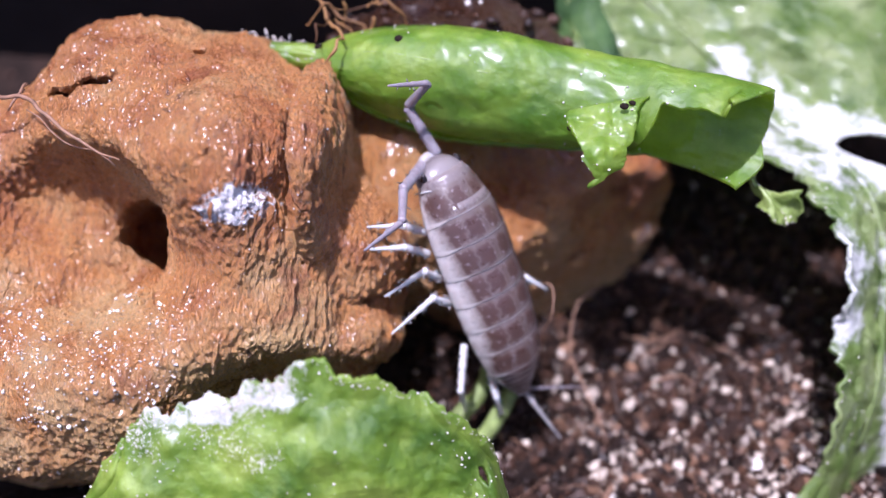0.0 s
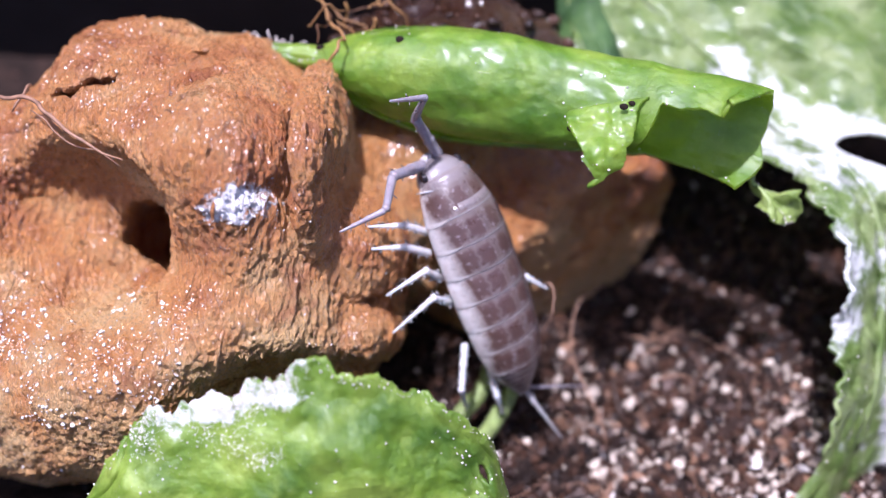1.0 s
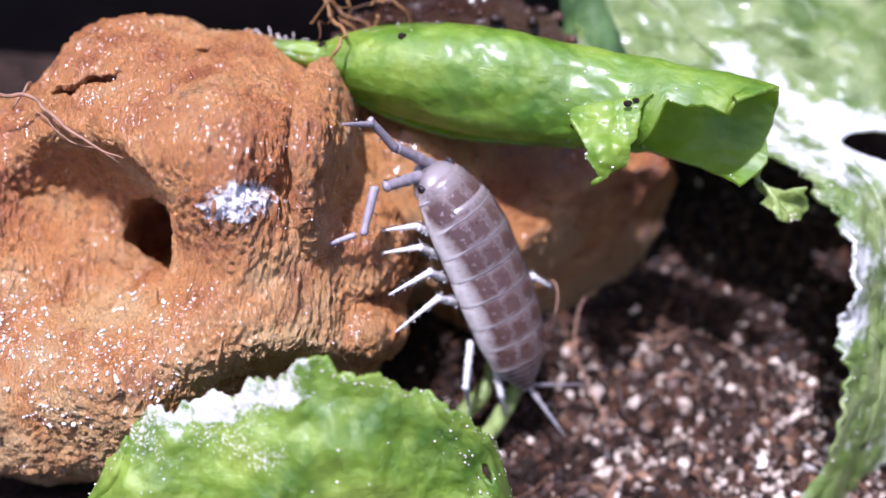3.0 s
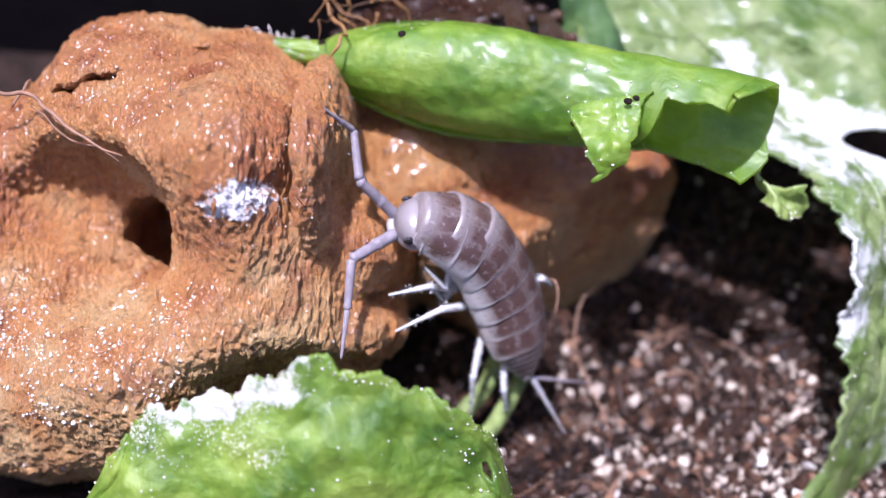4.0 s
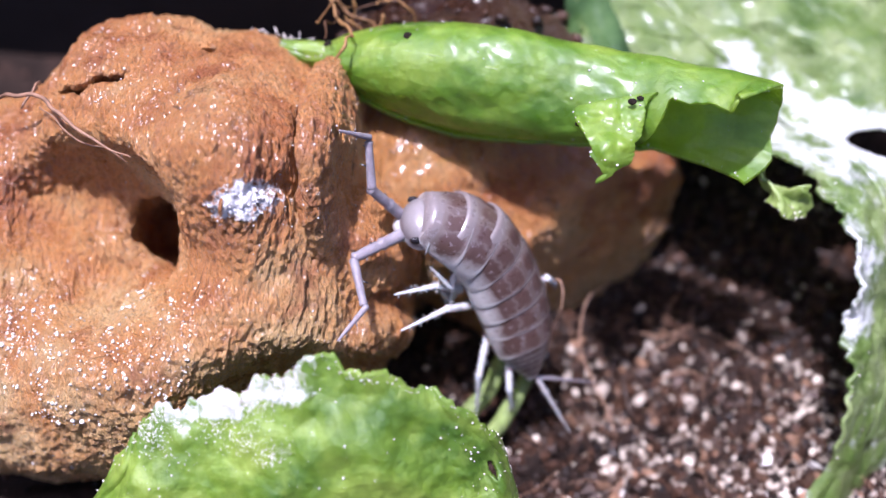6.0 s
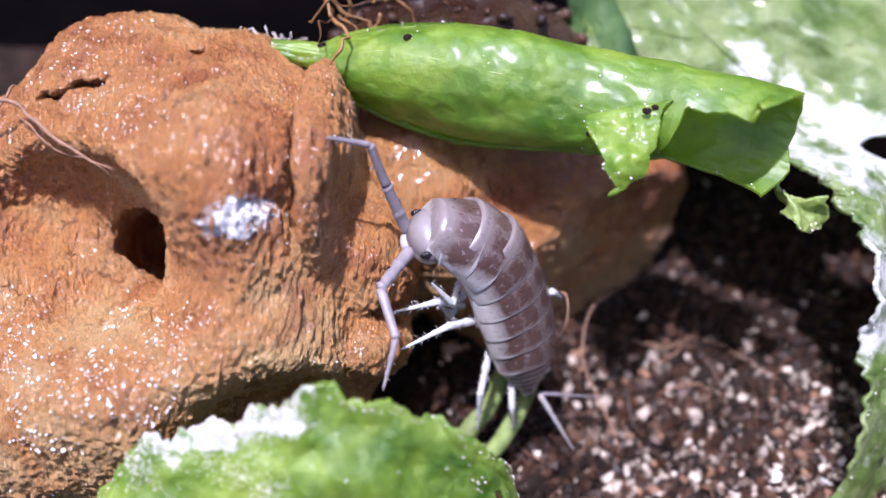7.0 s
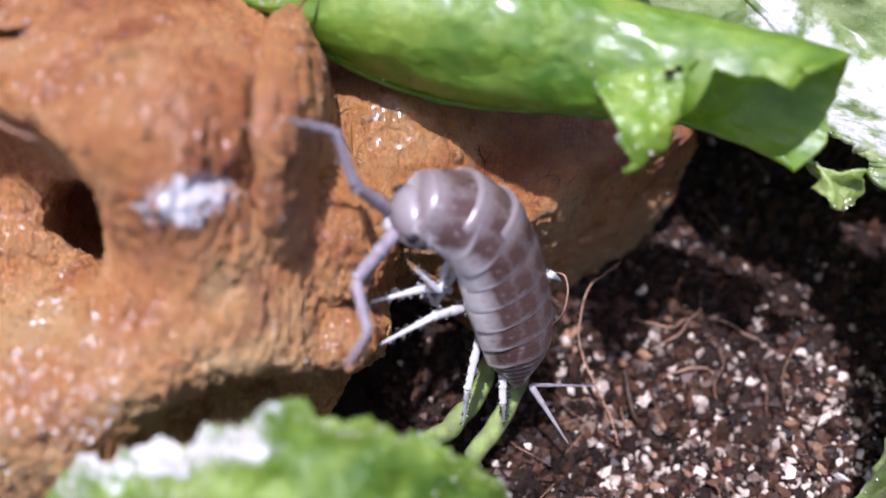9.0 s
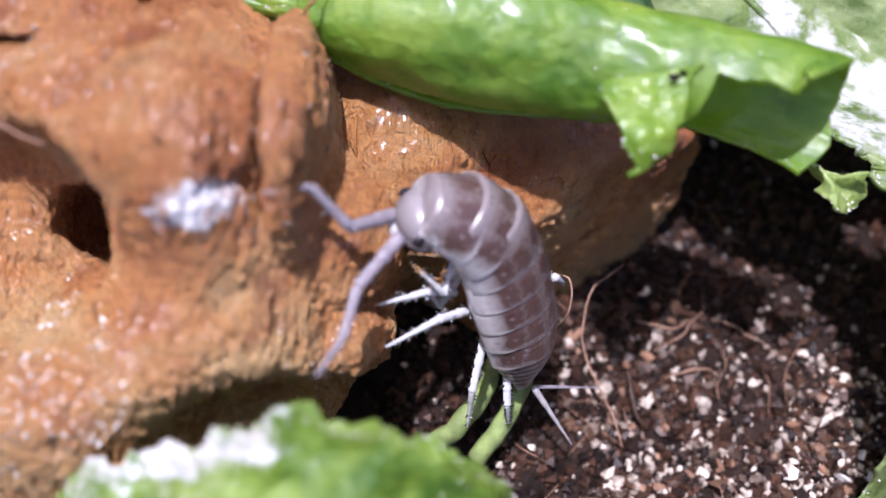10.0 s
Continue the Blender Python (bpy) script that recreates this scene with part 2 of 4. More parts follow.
def shell_material():
    """Armour plates: grey-violet with brown patches, pale towards the margins."""
    n = Nodes("grey_violet_shell")
    ax = n.axes()
    x = n.math("ABSOLUTE", ax[0])
    wob = n.math("MULTIPLY", n.math("SUBTRACT", n.noise(2.6, 4), 0.5), 0.55)
    xs = n.math("ADD", x, wob)
    rows = n.ramp(n.math("MULTIPLY", xs, 0.5), (0.03, 0.6), (0.07, 0.25), (0.12, 1.0), (0.40, 1.0), (0.45, 0.3), (0.51, 1.0), (0.78, 1.0), (0.87, 0.0))
    ys = n.math("ADD", ax[1], wob)
    band = n.ramp(n.math("MULTIPLY", ys, 0.5), (0.05, 0.15), (0.11, 1.0), (0.50, 1.0), (0.58, 0.3))
    patch = n.mix(1.0, rows, band, "MULTIPLY")
    col = n.mix(patch, (0.175, 0.140, 0.126), (0.092, 0.052, 0.042))
    rim = n.ramp(ax[1], (0.0, 1.0), (0.035, 0.8), (0.07, 0.0))
    col = n.mix(rim, col, (0.42, 0.375, 0.35))
    col = n.mix(n.ramp(n.math("MULTIPLY", ax[1], 0.5), (0.62, 0.0), (0.68, 0.6)), col, (0.22, 0.19, 0.185))
    margin = n.ramp(n.math("MULTIPLY", n.math("ADD", x, n.math("MULTIPLY", wob, 0.5)), 0.5), (0.72, 0.0), (0.87, 1.0))
    col = n.mix(margin, col, (0.56, 0.52, 0.49))
    flank = n.ramp(n.math("ADD", n.math("MULTIPLY", ax[2], 0.5), n.math("ADD", wob, 0.5)), (0.44, 1.0), (0.64, 0.0))
    col = n.mix(flank, col, (0.60, 0.56, 0.53))
    col = n.mix(n.ramp(n.noise(4.5, 3), (0.60, 0.0), (0.7, 0.5)), col, (0.34, 0.30, 0.31))
    n.set(Base_Color=col, Roughness=n.ramp(n.noise(2.5, 4), (0.3, 0.24), (0.7, 0.42)), Specular_IOR_Level=0.55, Subsurface_Weight=0.5,
          Subsurface_Radius=(0.5 * MM, 0.4 * MM, 0.36 * MM), Subsurface_Scale=1.0, Coat_Weight=0.2, Coat_Roughness=0.25)
    n.bump(n.noise(5.0, 3), 0.03, 0.6)
    return n.mat


WOOD = wood_material()
CRUSTED = wood_material("rusty_wood_crusted", 1.0, (2.0, 4.6))
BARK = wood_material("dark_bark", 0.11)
ROLL = leaf_material("curled_leaf_green", (0.07, 0.19, 0.012), (0.18, 0.34, 0.028), (0.38, 0.52, 0.07), (0.85, 1.0, 0.08), 0.5, 0.34, coat=1.0, relief=0.2)
FRONT = leaf_material("fresh_leaf_green", (0.07, 0.165, 0.014), (0.18, 0.31, 0.026), (0.37, 0.50, 0.08), (0.55, 0.7, 0.05), 0.34, 0.36, 0.22, 0.0, 0.35, 0.22, (-2.2, 10.6))
PALE = leaf_material("pale_leaf_green", (0.07, 0.15, 0.016), (0.19, 0.29, 0.06), (0.40, 0.48, 0.19), (0.5, 0.65, 0.2), 0.38, 0.30, 0.16, 0.8, 0.6)
GAPLEAF = leaf_material("gap_leaf_dark", (0.02, 0.07, 0.012), (0.05, 0.13, 0.02), (0.10, 0.20, 0.04), (0.1, 0.25, 0.03), 0.25, 0.6, 0.2, 0.0, 0.05)
VEIN = leaf_material("vein_green", (0.20, 0.32, 0.05), (0.32, 0.44, 0.09), (0.45, 0.55, 0.16), (0.5, 0.6, 0.1), 0.3, 0.34)
SOIL = soil_material()
WHITE = granule_material("white_granule", (0.55, 0.49, 0.42), (0.88, 0.84, 0.77), 0.35)
BROWN = granule_material("brown_crumb", (0.006, 0.004, 0.003), (0.085, 0.040, 0.022), 0.5)
GRIT = granule_material("pale_grit", (0.06, 0.032, 0.018), (0.82, 0.70, 0.56), 0.4)
SHELL = shell_material()
SKIN = plain("pale_violet_skin", (0.40, 0.375, 0.365), 0.35, 0.5, 0.12, 2.0, 0.4)
LIMB = plain("white_limb", (0.56, 0.55, 0.53), 0.5, 0.35, 0.08, 3.0, 0.4)
FEELER = plain("violet_feeler", (0.25, 0.22, 0.235), 0.35, 0.5, 0.2, 3.0, 0.3)
EYEBLACK = plain("eye_black", (0.018, 0.014, 0.016), 0.25, 0.5, 0.4, 8.0)
ROOT = plain("root_brown", (0.24, 0.13, 0.075), 0.55, 0.4, 0.4, 2.0)
STEM = plain("stem_yellow_green", (0.20, 0.26, 0.085), 0.6, 0.3, 0.4, 1.2, 0.3, (0.5, 0.6, 0.2))
TUB = plain("black_plastic", (0.014, 0.013, 0.014), 0.6, 0.3, 0.3, 0.3)


# ---- ground and tub ----
def slope_height(v, w):
    return 0.588 * v + 0.809 * w + 11.64


def soil_level(x, y):
    p = np.stack([np.asarray(x, float), np.asarray(y, float), np.zeros(np.shape(x))], 1)
    return 0.9 * fbm(p, 0.12, 3, 5) + 0.45 * fbm(p, 0.7, 3, 9) + 0.22 * fbm(p, 2.1, 2, 11)


def build_ground():
    xs = np.concatenate([np.linspace(-62, -3, 40), np.linspace(-2.8, 24, 190), np.linspace(25, 62, 30)])
    ys = np.concatenate([np.linspace(-40, 7, 30), np.linspace(7.5, 38, 215), np.linspace(38.5, 47.5, 15)])
    n = len(xs)
    gx, gy = [a.ravel() for a in np.meshgrid(xs, ys)]
    z = soil_level(gx, gy)
    verts = np.stack([gx, gy, z], 1)
    faces = [(j * n + i, j * n + i + 1, (j + 1) * n + i + 1, (j + 1) * n + i) for j in range(len(ys) - 1) for i in range(n - 1)]
    ground = finish("ground", verts, faces, SOIL)
    tagged(ground, "dark crumbly potting soil with pale specks and fibres", "soil", kind="structure")
    return ground


def slab(name, lo, hi, label):
    (a, b, c), (d, e, f) = lo, hi
    v = [(a, b, c), (d, b, c), (d, e, c), (a, e, c), (a, b, f), (d, b, f), (d, e, f), (a, e, f)]
    q = [(0, 3, 2, 1), (4, 5, 6, 7), (0, 1, 5, 4), (1, 2, 6, 5), (2, 3, 7, 6), (3, 0, 4, 7)]
    ob = finish(name, v, q, TUB, smooth=False)
    return tagged(ob, label, "wall", kind="structure")


ground = build_ground()
slab("wall_north", (-66, 47, -4), (66, 50, 26), "black plastic side of the rearing tub")
slab("wall_south", (-66, -43, -4), (66, -40, 26), "black plastic side of the rearing tub")
slab("wall_west", (-66, -40, -4), (-62, 47, 26), "black plastic side of the rearing tub")
slab("wall_east", (62, -40, -4), (66, 47, 26), "black plastic side of the rearing tub")


# ---- wood chunks ----
def ellipsoid(p, c, r):
    q = (p - np.array(c)) / np.array(r)
    k0 = np.linalg.norm(q, axis=1)
    k1 = np.linalg.norm(q / np.array(r), axis=1) + 1e-9
    return k0 * (k0 - 1) / k1


def join(a, b, k):
    h = np.clip(0.5 + 0.5 * (b - a) / k, 0, 1)
    return b * (1 - h) + a * h - k * h * (1 - h)


def carve(a, b, k):
    return -join(-a, b, k)


def star_mesh(shape, centre, reach, level):
    """Skin of a signed shape, seen from a centre inside it."""
    bm = bmesh.new()
    bmesh.ops.create_icosphere(bm, subdivisions=level, radius=1.0)
    ways = np.array([v.co[:] for v in bm.verts])
    ways /= np.linalg.norm(ways, axis=1)[:, None]
    faces = [tuple(v.index for v in f.verts) for f in bm.faces]
    bm.free()
    centre = np.array(centre, float)
    lo, hi = np.zeros(len(ways)), np.full(len(ways), float(reach))
    done = np.zeros(len(ways), bool)
    for r in np.linspace(0, reach, 70)[1:]:
        out = shape(centre + ways * r) > 0
        fresh = out & ~done
        hi[fresh] = r
        lo[~done & ~out] = r
        done |= out
    for _ in range(9):
        mid = (lo + hi) / 2
        out = shape(centre + ways * mid[:, None]) > 0
        hi, lo = np.where(out, mid, hi), np.where(out, lo, mid)
    pts = centre + ways * ((lo + hi) / 2)[:, None]
    return pts, faces


def net_mesh(shape, lo, hi, step):
    """Skin of a signed shape by surface nets; only cells near the skin are worked out finely."""
    lo, hi = np.array(lo, float), np.array(hi, float)
    coarse = 4 * step
    cn = np.ceil((hi - lo) / coarse).astype(int) + 1
    ci = np.stack(np.meshgrid(*[np.arange(k) for k in cn], indexing="ij"), -1).reshape(-1, 3)
    cd = np.concatenate([shape(lo + part * coarse) for part in np.array_split(ci, 8)]).reshape(cn)
    n = (cn - 1) * 4 + 1
    field = np.repeat(np.repeat(np.repeat(cd, 4, 0), 4, 1), 4, 2)[:n[0], :n[1], :n[2]].astype(np.float32)
    near = np.argwhere(np.abs(field) < 3.2 * coarse * 0.6)
    vals = np.concatenate([shape(lo + part * step) for part in np.array_split(near, 12)])
    field[tuple(near.T)] = vals
    inside = field < 0
    count = np.zeros(n - 1, np.int8)
    for dx in (0, 1):
        for dy in (0, 1):
            for dz in (0, 1):
                count += inside[dx:n[0] - 1 + dx, dy:n[1] - 1 + dy, dz:n[2] - 1 + dz]
    cells = np.argwhere((count > 0) & (count < 8))
    index = np.full(n - 1, -1, np.int64)
    index[tuple(cells.T)] = np.arange(len(cells))
    total, weight = np.zeros((len(cells), 3)), np.zeros(len(cells))
    corners = np.array([(x, y, z) for x in (0, 1) for y in (0, 1) for z in (0, 1)])
    for i in range(8):
        for j in range(i + 1, 8):
            if np.abs(corners[i] - corners[j]).sum() != 1:
                continue
            fa, fb = field[tuple((cells + corners[i]).T)], field[tuple((cells + corners[j]).T)]
            cross = (fa < 0) != (fb < 0)
            k = np.where(cross, fa / np.where(cross, fa - fb, 1), 0)
            total += np.where(cross[:, None], corners[i] + (corners[j] - corners[i]) * k[:, None], 0)
            weight += cross
    pts = lo + (cells + total / weight[:, None]) * step
    faces = []
    for axis in range(3):
        u, v = [(1, 2), (2, 0), (0, 1)][axis]
        a = [slice(1, -1)] * 3
        a[axis] = slice(0, n[axis] - 1)
        b = list(a)
        b[axis] = slice(1, n[axis])
        first, second = inside[tuple(a)], inside[tuple(b)]
        at = np.argwhere(first != second)
        flip = first[tuple(at.T)]
        off = np.ones(3, int)
        off[axis] = 0
        at = at + off
        eu, ev = np.eye(3, dtype=int)[u], np.eye(3, dtype=int)[v]
        quad = np.stack([index[tuple((at - d).T)] for d in (eu + ev, ev, 0 * eu, eu)], 1)
        quad[~flip] = quad[~flip][:, ::-1]
        faces.append(quad)
    faces = np.concatenate(faces)
    return pts, faces[(faces >= 0).all(1)]


def normals_of(pts, faces):
    f = np.array(faces)
    n = np.cross(pts[f[:, 1]] - pts[f[:, 0]], pts[f[:, 2]] - pts[f[:, 0]])
    out = np.zeros_like(pts)
    for k in range(f.shape[1]):
        np.add.at(out, f[:, k], n)
    return out / (np.linalg.norm(out, axis=1)[:, None] + 1e-9)


def dust(parent, pts, nrm, count, lo, hi, where, seed, material=None, name="dust", label="fine white mineral dusting, partly painted glints"):
    """Small loose crumbs on a surface, too many to count; some stand in for glints."""
    rng = np.random.default_rng(seed)
    ok = np.flatnonzero(where(pts))
    if not len(ok):
        return
    pick = rng.choice(ok, count)
    g = 1.618
    box = np.array([(-1, g, 0), (1, g, 0), (-1, -g, 0), (1, -g, 0), (0, -1, g), (0, 1, g), (0, -1, -g), (0, 1, -g), (g, 0, -1), (g, 0, 1), (-g, 0, -1), (-g, 0, 1)]) / 1.9
    tri = [(0, 11, 5), (0, 5, 1), (0, 1, 7), (0, 7, 10), (0, 10, 11), (1, 5, 9), (5, 11, 4), (11, 10, 2), (10, 7, 6), (7, 1, 8),
           (3, 9, 4), (3, 4, 2), (3, 2, 6), (3, 6, 8), (3, 8, 9), (4, 9, 5), (2, 4, 11), (6, 2, 10), (8, 6, 7), (9, 8, 1)]
    verts, faces = [], []
    for k in pick:
        size = lo + (hi - lo) * rng.random() ** 2
        shape = box * rng.uniform(0.6, 1.15, (12, 1)) * rng.uniform(0.6, 1.2, 3) @ np.linalg.qr(rng.normal(size=(3, 3)))[0] * size
        o = len(verts)
        verts += [tuple(v) for v in shape + pts[k] + nrm[k] * size * 0.45]
        faces += [tuple(o + i for i in f) for f in tri]
    ob = finish(name, verts, faces, material or WHITE, parent, label)
    return tagged(ob, kind="stuff")


def split_facing(pts, faces, nrm, way, least):
    """Cuts each quad that faces the given way into four."""
    f = np.asarray(faces)
    sel = nrm[f].mean(1) @ np.array(way) > least
    q = f[sel]
    ring = np.stack([q, np.roll(q, -1, 1)], 2).reshape(-1, 2)
    key = np.sort(ring, 1)
    uniq, inv = np.unique(key, axis=0, return_inverse=True)
    inv = inv.reshape(-1)
    mids = pts[uniq].mean(1)
    cents = pts[q].mean(1)
    e = inv.reshape(-1, 4) + len(pts)
    c = np.arange(len(q)) + len(pts) + len(mids)
    small = [np.stack([q[:, k], e[:, k], c, e[:, (k + 3) % 4]], 1) for k in range(4)]
    return np.concatenate([pts, mids, cents]), np.concatenate([f[~sel]] + small)


def hump(p, u, v, su, sv):
    return np.exp(-0.5 * (((p[:, 0] - u) / su) ** 2 + ((p[:, 1] - v) / sv) ** 2))


def big_chunk_shape(p):
    p = p.copy()
    p[:, 2] -= 2.4 * hump(p, -8.0, 3.6, 3.1, 2.5) + 2.2 * hump(p, -12.5, -4.2, 3.0, 2.2) - 3.2 * hump(p, -11.2, -0.6, 1.6, 1.6)
    d = ellipsoid(p, (-9.0, 1.2, -6.0), (4.6, 8.3, 9.3))
    d = join(d, ellipsoid(p, (-13.0, 4.6, -6.0), (5.6, 5.8, 7.6)), 1.2)
    d = join(d, ellipsoid(p, (-19.0, 1.5, -7.0), (5.0, 5.5, 7.0)), 1.8)
    d = join(d, ellipsoid(p, (-13.0, -6.0, -7.0), (9.0, 4.6, 8.6)), 2.2)
    d = join(d, ellipsoid(p, (-19.0, -5.0, -6.5), (6.0, 5.5, 7.0)), 2.0)
    d = join(d, ellipsoid(p, (-8.0, -3.0, -6.0), (5.0, 5.2, 8.6)), 1.6)
    d = join(d, ellipsoid(p, (-5.15, 2.8, -5.5), (1.35, 5.3, 8.2)), 0.4)
    d = join(d, ellipsoid(p, (-3.9, -0.6, -5.5), (2.3, 3.6, 5.2)), 0.8)
    d = join(d, ellipsoid(p, (-3.3, -3.6, -4.5), (1.5, 1.5, 4.2)), 0.5)
    d = join(d, ellipsoid(p, (-9.0, 1.0, -14.0), (9.0, 9.0, 8.0)), 2.0)
    d = d + 0.28 * lattice(p * 0.42, 21) + 0.16 * lattice(p * 0.95, 22)
    d = carve(d, ellipsoid(p, (-15.0, 1.5, 2.6), (4.6, 2.9, 5.0)), 0.6)
    well = (np.abs((p[:, 0] + 12.45) / 1.25) ** 3 + np.abs((p[:, 1] - 0.35) / 1.7) ** 3) ** (1 / 3) - 1
    d = carve(d, np.maximum(np.maximum(well * 1.2, -6.5 - p[:, 2]), 0.8 * (-1.3 - 0.68 * (p[:, 0] + 11.5) - p[:, 1])), 0.25)
    d = carve(d, ellipsoid(p, (-11.6, 0.2, -4.0), (2.2, 1.9, 2.6)), 0.3)
    d = carve(d, ellipsoid(p, (-5.6, -6.7, 2.8), (4.4, 2.7, 6.0)), 1.0)
    groove = np.hypot((p[:, 0] + 5.85 + 0.05 * np.sin(p[:, 1] * 1.7)) / 0.2, np.maximum(np.abs(p[:, 1] - 4.9) - 2.9, 0) / 0.8)
    d = carve(d, np.maximum((groove - 1) * 0.2, -1.2 - p[:, 2]), 0.15)
    slit = np.hypot((p[:, 1] - 6.3 - 0.25 * (p[:, 0] + 14.0) - 0.12 * np.sin(4 * p[:, 0])) / 0.13, np.maximum(np.abs(p[:, 0] + 14.0) - 1.1, 0) / 0.5)
    d = carve(d, np.maximum((slit - 1) * 0.13, -1.0 - p[:, 2]), 0.2)
    d = carve(d, ellipsoid(p, (-7.9, 3.6, 1.6), (0.42, 0.14, 0.9)), 0.15)
    d = carve(d, ellipsoid(p, (-9.8, 7.9, -0.5), (0.35, 0.2, 1.2)), 0.15)
    nick = np.hypot((p[:, 1] + 2.15) / 0.16, np.maximum(np.abs(p[:, 0] + 2.3) - 0.5, 0) / 0.5)
    d = carve(d, np.maximum((nick - 1) * 0.16, -2.2 - p[:, 2]), 0.4)
    return d


def build_big_chunk():
    pts, faces = net_mesh(big_chunk_shape, (-26, -12.5, -22.5), (0.5, 11.5, 8), 0.11)
    nrm = normals_of(pts, faces)
    pts, faces = split_facing(pts, faces, nrm, (0.15, 0.0, 0.98), 0.05)
    nrm = normals_of(pts, faces)
    fibre = 0.085 * fbm(pts * np.array([1.0, 0.30, 1.0]), 2.4, 4, 31, 0.65)
    scale = 0.05 * (np.abs(lattice(pts * np.array([2.3, 1.2, 2.3]), 35)) - 0.3) + 0.075 * lattice(pts * np.array([6.0, 2.6, 6.0]), 36)
    grit = 0.07 * lattice(pts * np.array([10.0, 4.5, 10.0]), 37)
    pit = -0.45 * np.clip(fbm(pts, 0.9, 3, 41) - 0.62, 0, 1)
    pts = pts + nrm * (fibre + scale + grit + pit)[:, None]
    nrm = normals_of(pts, faces)
    base = np.array((-9.5, -3.0, -12.2))
    ob = finish("wood_chunk", pts - base, faces.tolist(), CRUSTED, m=place(*base))
    # the first two layers paint wet glints as white specks
    dust(ob, pts - base, nrm, 300, 0.02, 0.075, lambda p: (fbm(p, 0.35, 3, 201) > 0.25) & (p[:, 2] > 6), 202)
    dust(ob, pts - base, nrm, 430, 0.02, 0.11, lambda p: (np.hypot((p[:, 0] + 4.6) / 1.5, (p[:, 1] + 0.9)) < 3.0) & (fbm(p, 0.9, 2, 205) > 0.1) & (p[:, 2] > 7), 203)
    dust(ob, pts - base, nrm, 260, 0.015, 0.06, lambda p: (np.hypot((p[:, 0] - 2.0 - 0.2 * (p[:, 1] - 4.6)) / 0.95, (p[:, 1] - 4.6) / 0.7) < 1.0 + 0.5 * fbm(p, 1.3, 2, 208)) & (fbm(p, 1.6, 2, 206) > -0.1) & (p[:, 2] > 10), 204)
    rng = np.random.default_rng(207)
    for k in range(14):
        u, v = rng.uniform(-15.5, -3.6), rng.uniform(-5.5, 7.0)
        near = np.flatnonzero(np.hypot(pts[:, 0] - u, pts[:, 1] - v) < 0.25)
        if not len(near):
            continue
        i = near[np.argmax(pts[near, 2])]
        if nrm[i, 2] < 0.3:
            continue
        way = np.array((rng.normal(0, 0.35), 1.0, 0.0))
        way = way - nrm[i] * (way @ nrm[i])
        way /= np.linalg.norm(way)
        half = rng.uniform(0.25, 0.6)
        line = [pts[i] - base - way * half - nrm[i] * 0.08, pts[i] - base + nrm[i] * 0.05, pts[i] - base + way * half + nrm[i] * rng.uniform(0.02, 0.14)]
        sv, sf = tube_data(line, (0.05, rng.uniform(0.06, 0.11), 0.02), 6, 10, 0.03, 280 + k)
        finish("splinter", sv, sf, WOOD, ob)
    return tagged(ob, "rust-brown weathered wood chunk with a knot hole and long crack", "wood chunk")


def back_chunk_shape(p):
    d = ellipsoid(p, (2.8, 2.6, -11.0), (8.8, 6.2, 5.4))
    d = join(d, ellipsoid(p, (-1.5, 3.2, -8.0), (4.2, 4.6, 4.6)), 2.0)
    d = join(d, ellipsoid(p, (5.0, -1.2, -13.0), (5.6, 4.6, 6.5)), 2.0)
    cut = (p - np.array((3.6, 0.6, -5.5))) @ np.array((0.54, -0.63, 0.56))
    d = -join(-d, -cut, 0.25)
    return d


def build_back_chunk():
    pts, faces = star_mesh(back_chunk_shape, (1.5, 2.5, -11.5), 15, 7)
    nrm = normals_of(pts, faces)
    bump = 0.3 * fbm(pts, 0.4, 3, 51) + 0.12 * (np.abs(lattice(pts * np.array([1.6, 2.4, 2.4]), 61)) - 0.3) + 0.10 * lattice(pts * 3.6, 62) + 0.085 * lattice(pts * np.array([8.0, 5.0, 8.0]), 63)
    pts = pts + nrm * bump[:, None]
    base = np.array((2.5, 0.0, -14.0))
    ob = finish("wood_chunk", pts - base, faces, WOOD, m=place(*base))
    dust(ob, pts - base, nrm, 190, 0.015, 0.05, lambda p: (p[:, 2] > 5) & (fbm(p, 0.5, 3, 211) > -0.3), 212)
    return tagged(ob, "smaller rust-brown wood chunk half under a curled leaf", "wood chunk")


build_big_chunk()
build_back_chunk()


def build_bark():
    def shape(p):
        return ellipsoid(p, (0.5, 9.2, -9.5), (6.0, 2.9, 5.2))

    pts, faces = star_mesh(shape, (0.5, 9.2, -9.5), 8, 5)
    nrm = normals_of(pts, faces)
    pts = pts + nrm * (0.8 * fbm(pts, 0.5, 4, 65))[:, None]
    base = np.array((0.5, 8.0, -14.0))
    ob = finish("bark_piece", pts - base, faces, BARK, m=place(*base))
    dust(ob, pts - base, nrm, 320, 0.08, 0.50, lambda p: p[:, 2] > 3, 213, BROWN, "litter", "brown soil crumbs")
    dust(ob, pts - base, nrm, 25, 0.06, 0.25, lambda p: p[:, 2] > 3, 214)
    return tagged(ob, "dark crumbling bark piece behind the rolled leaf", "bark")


build_bark()


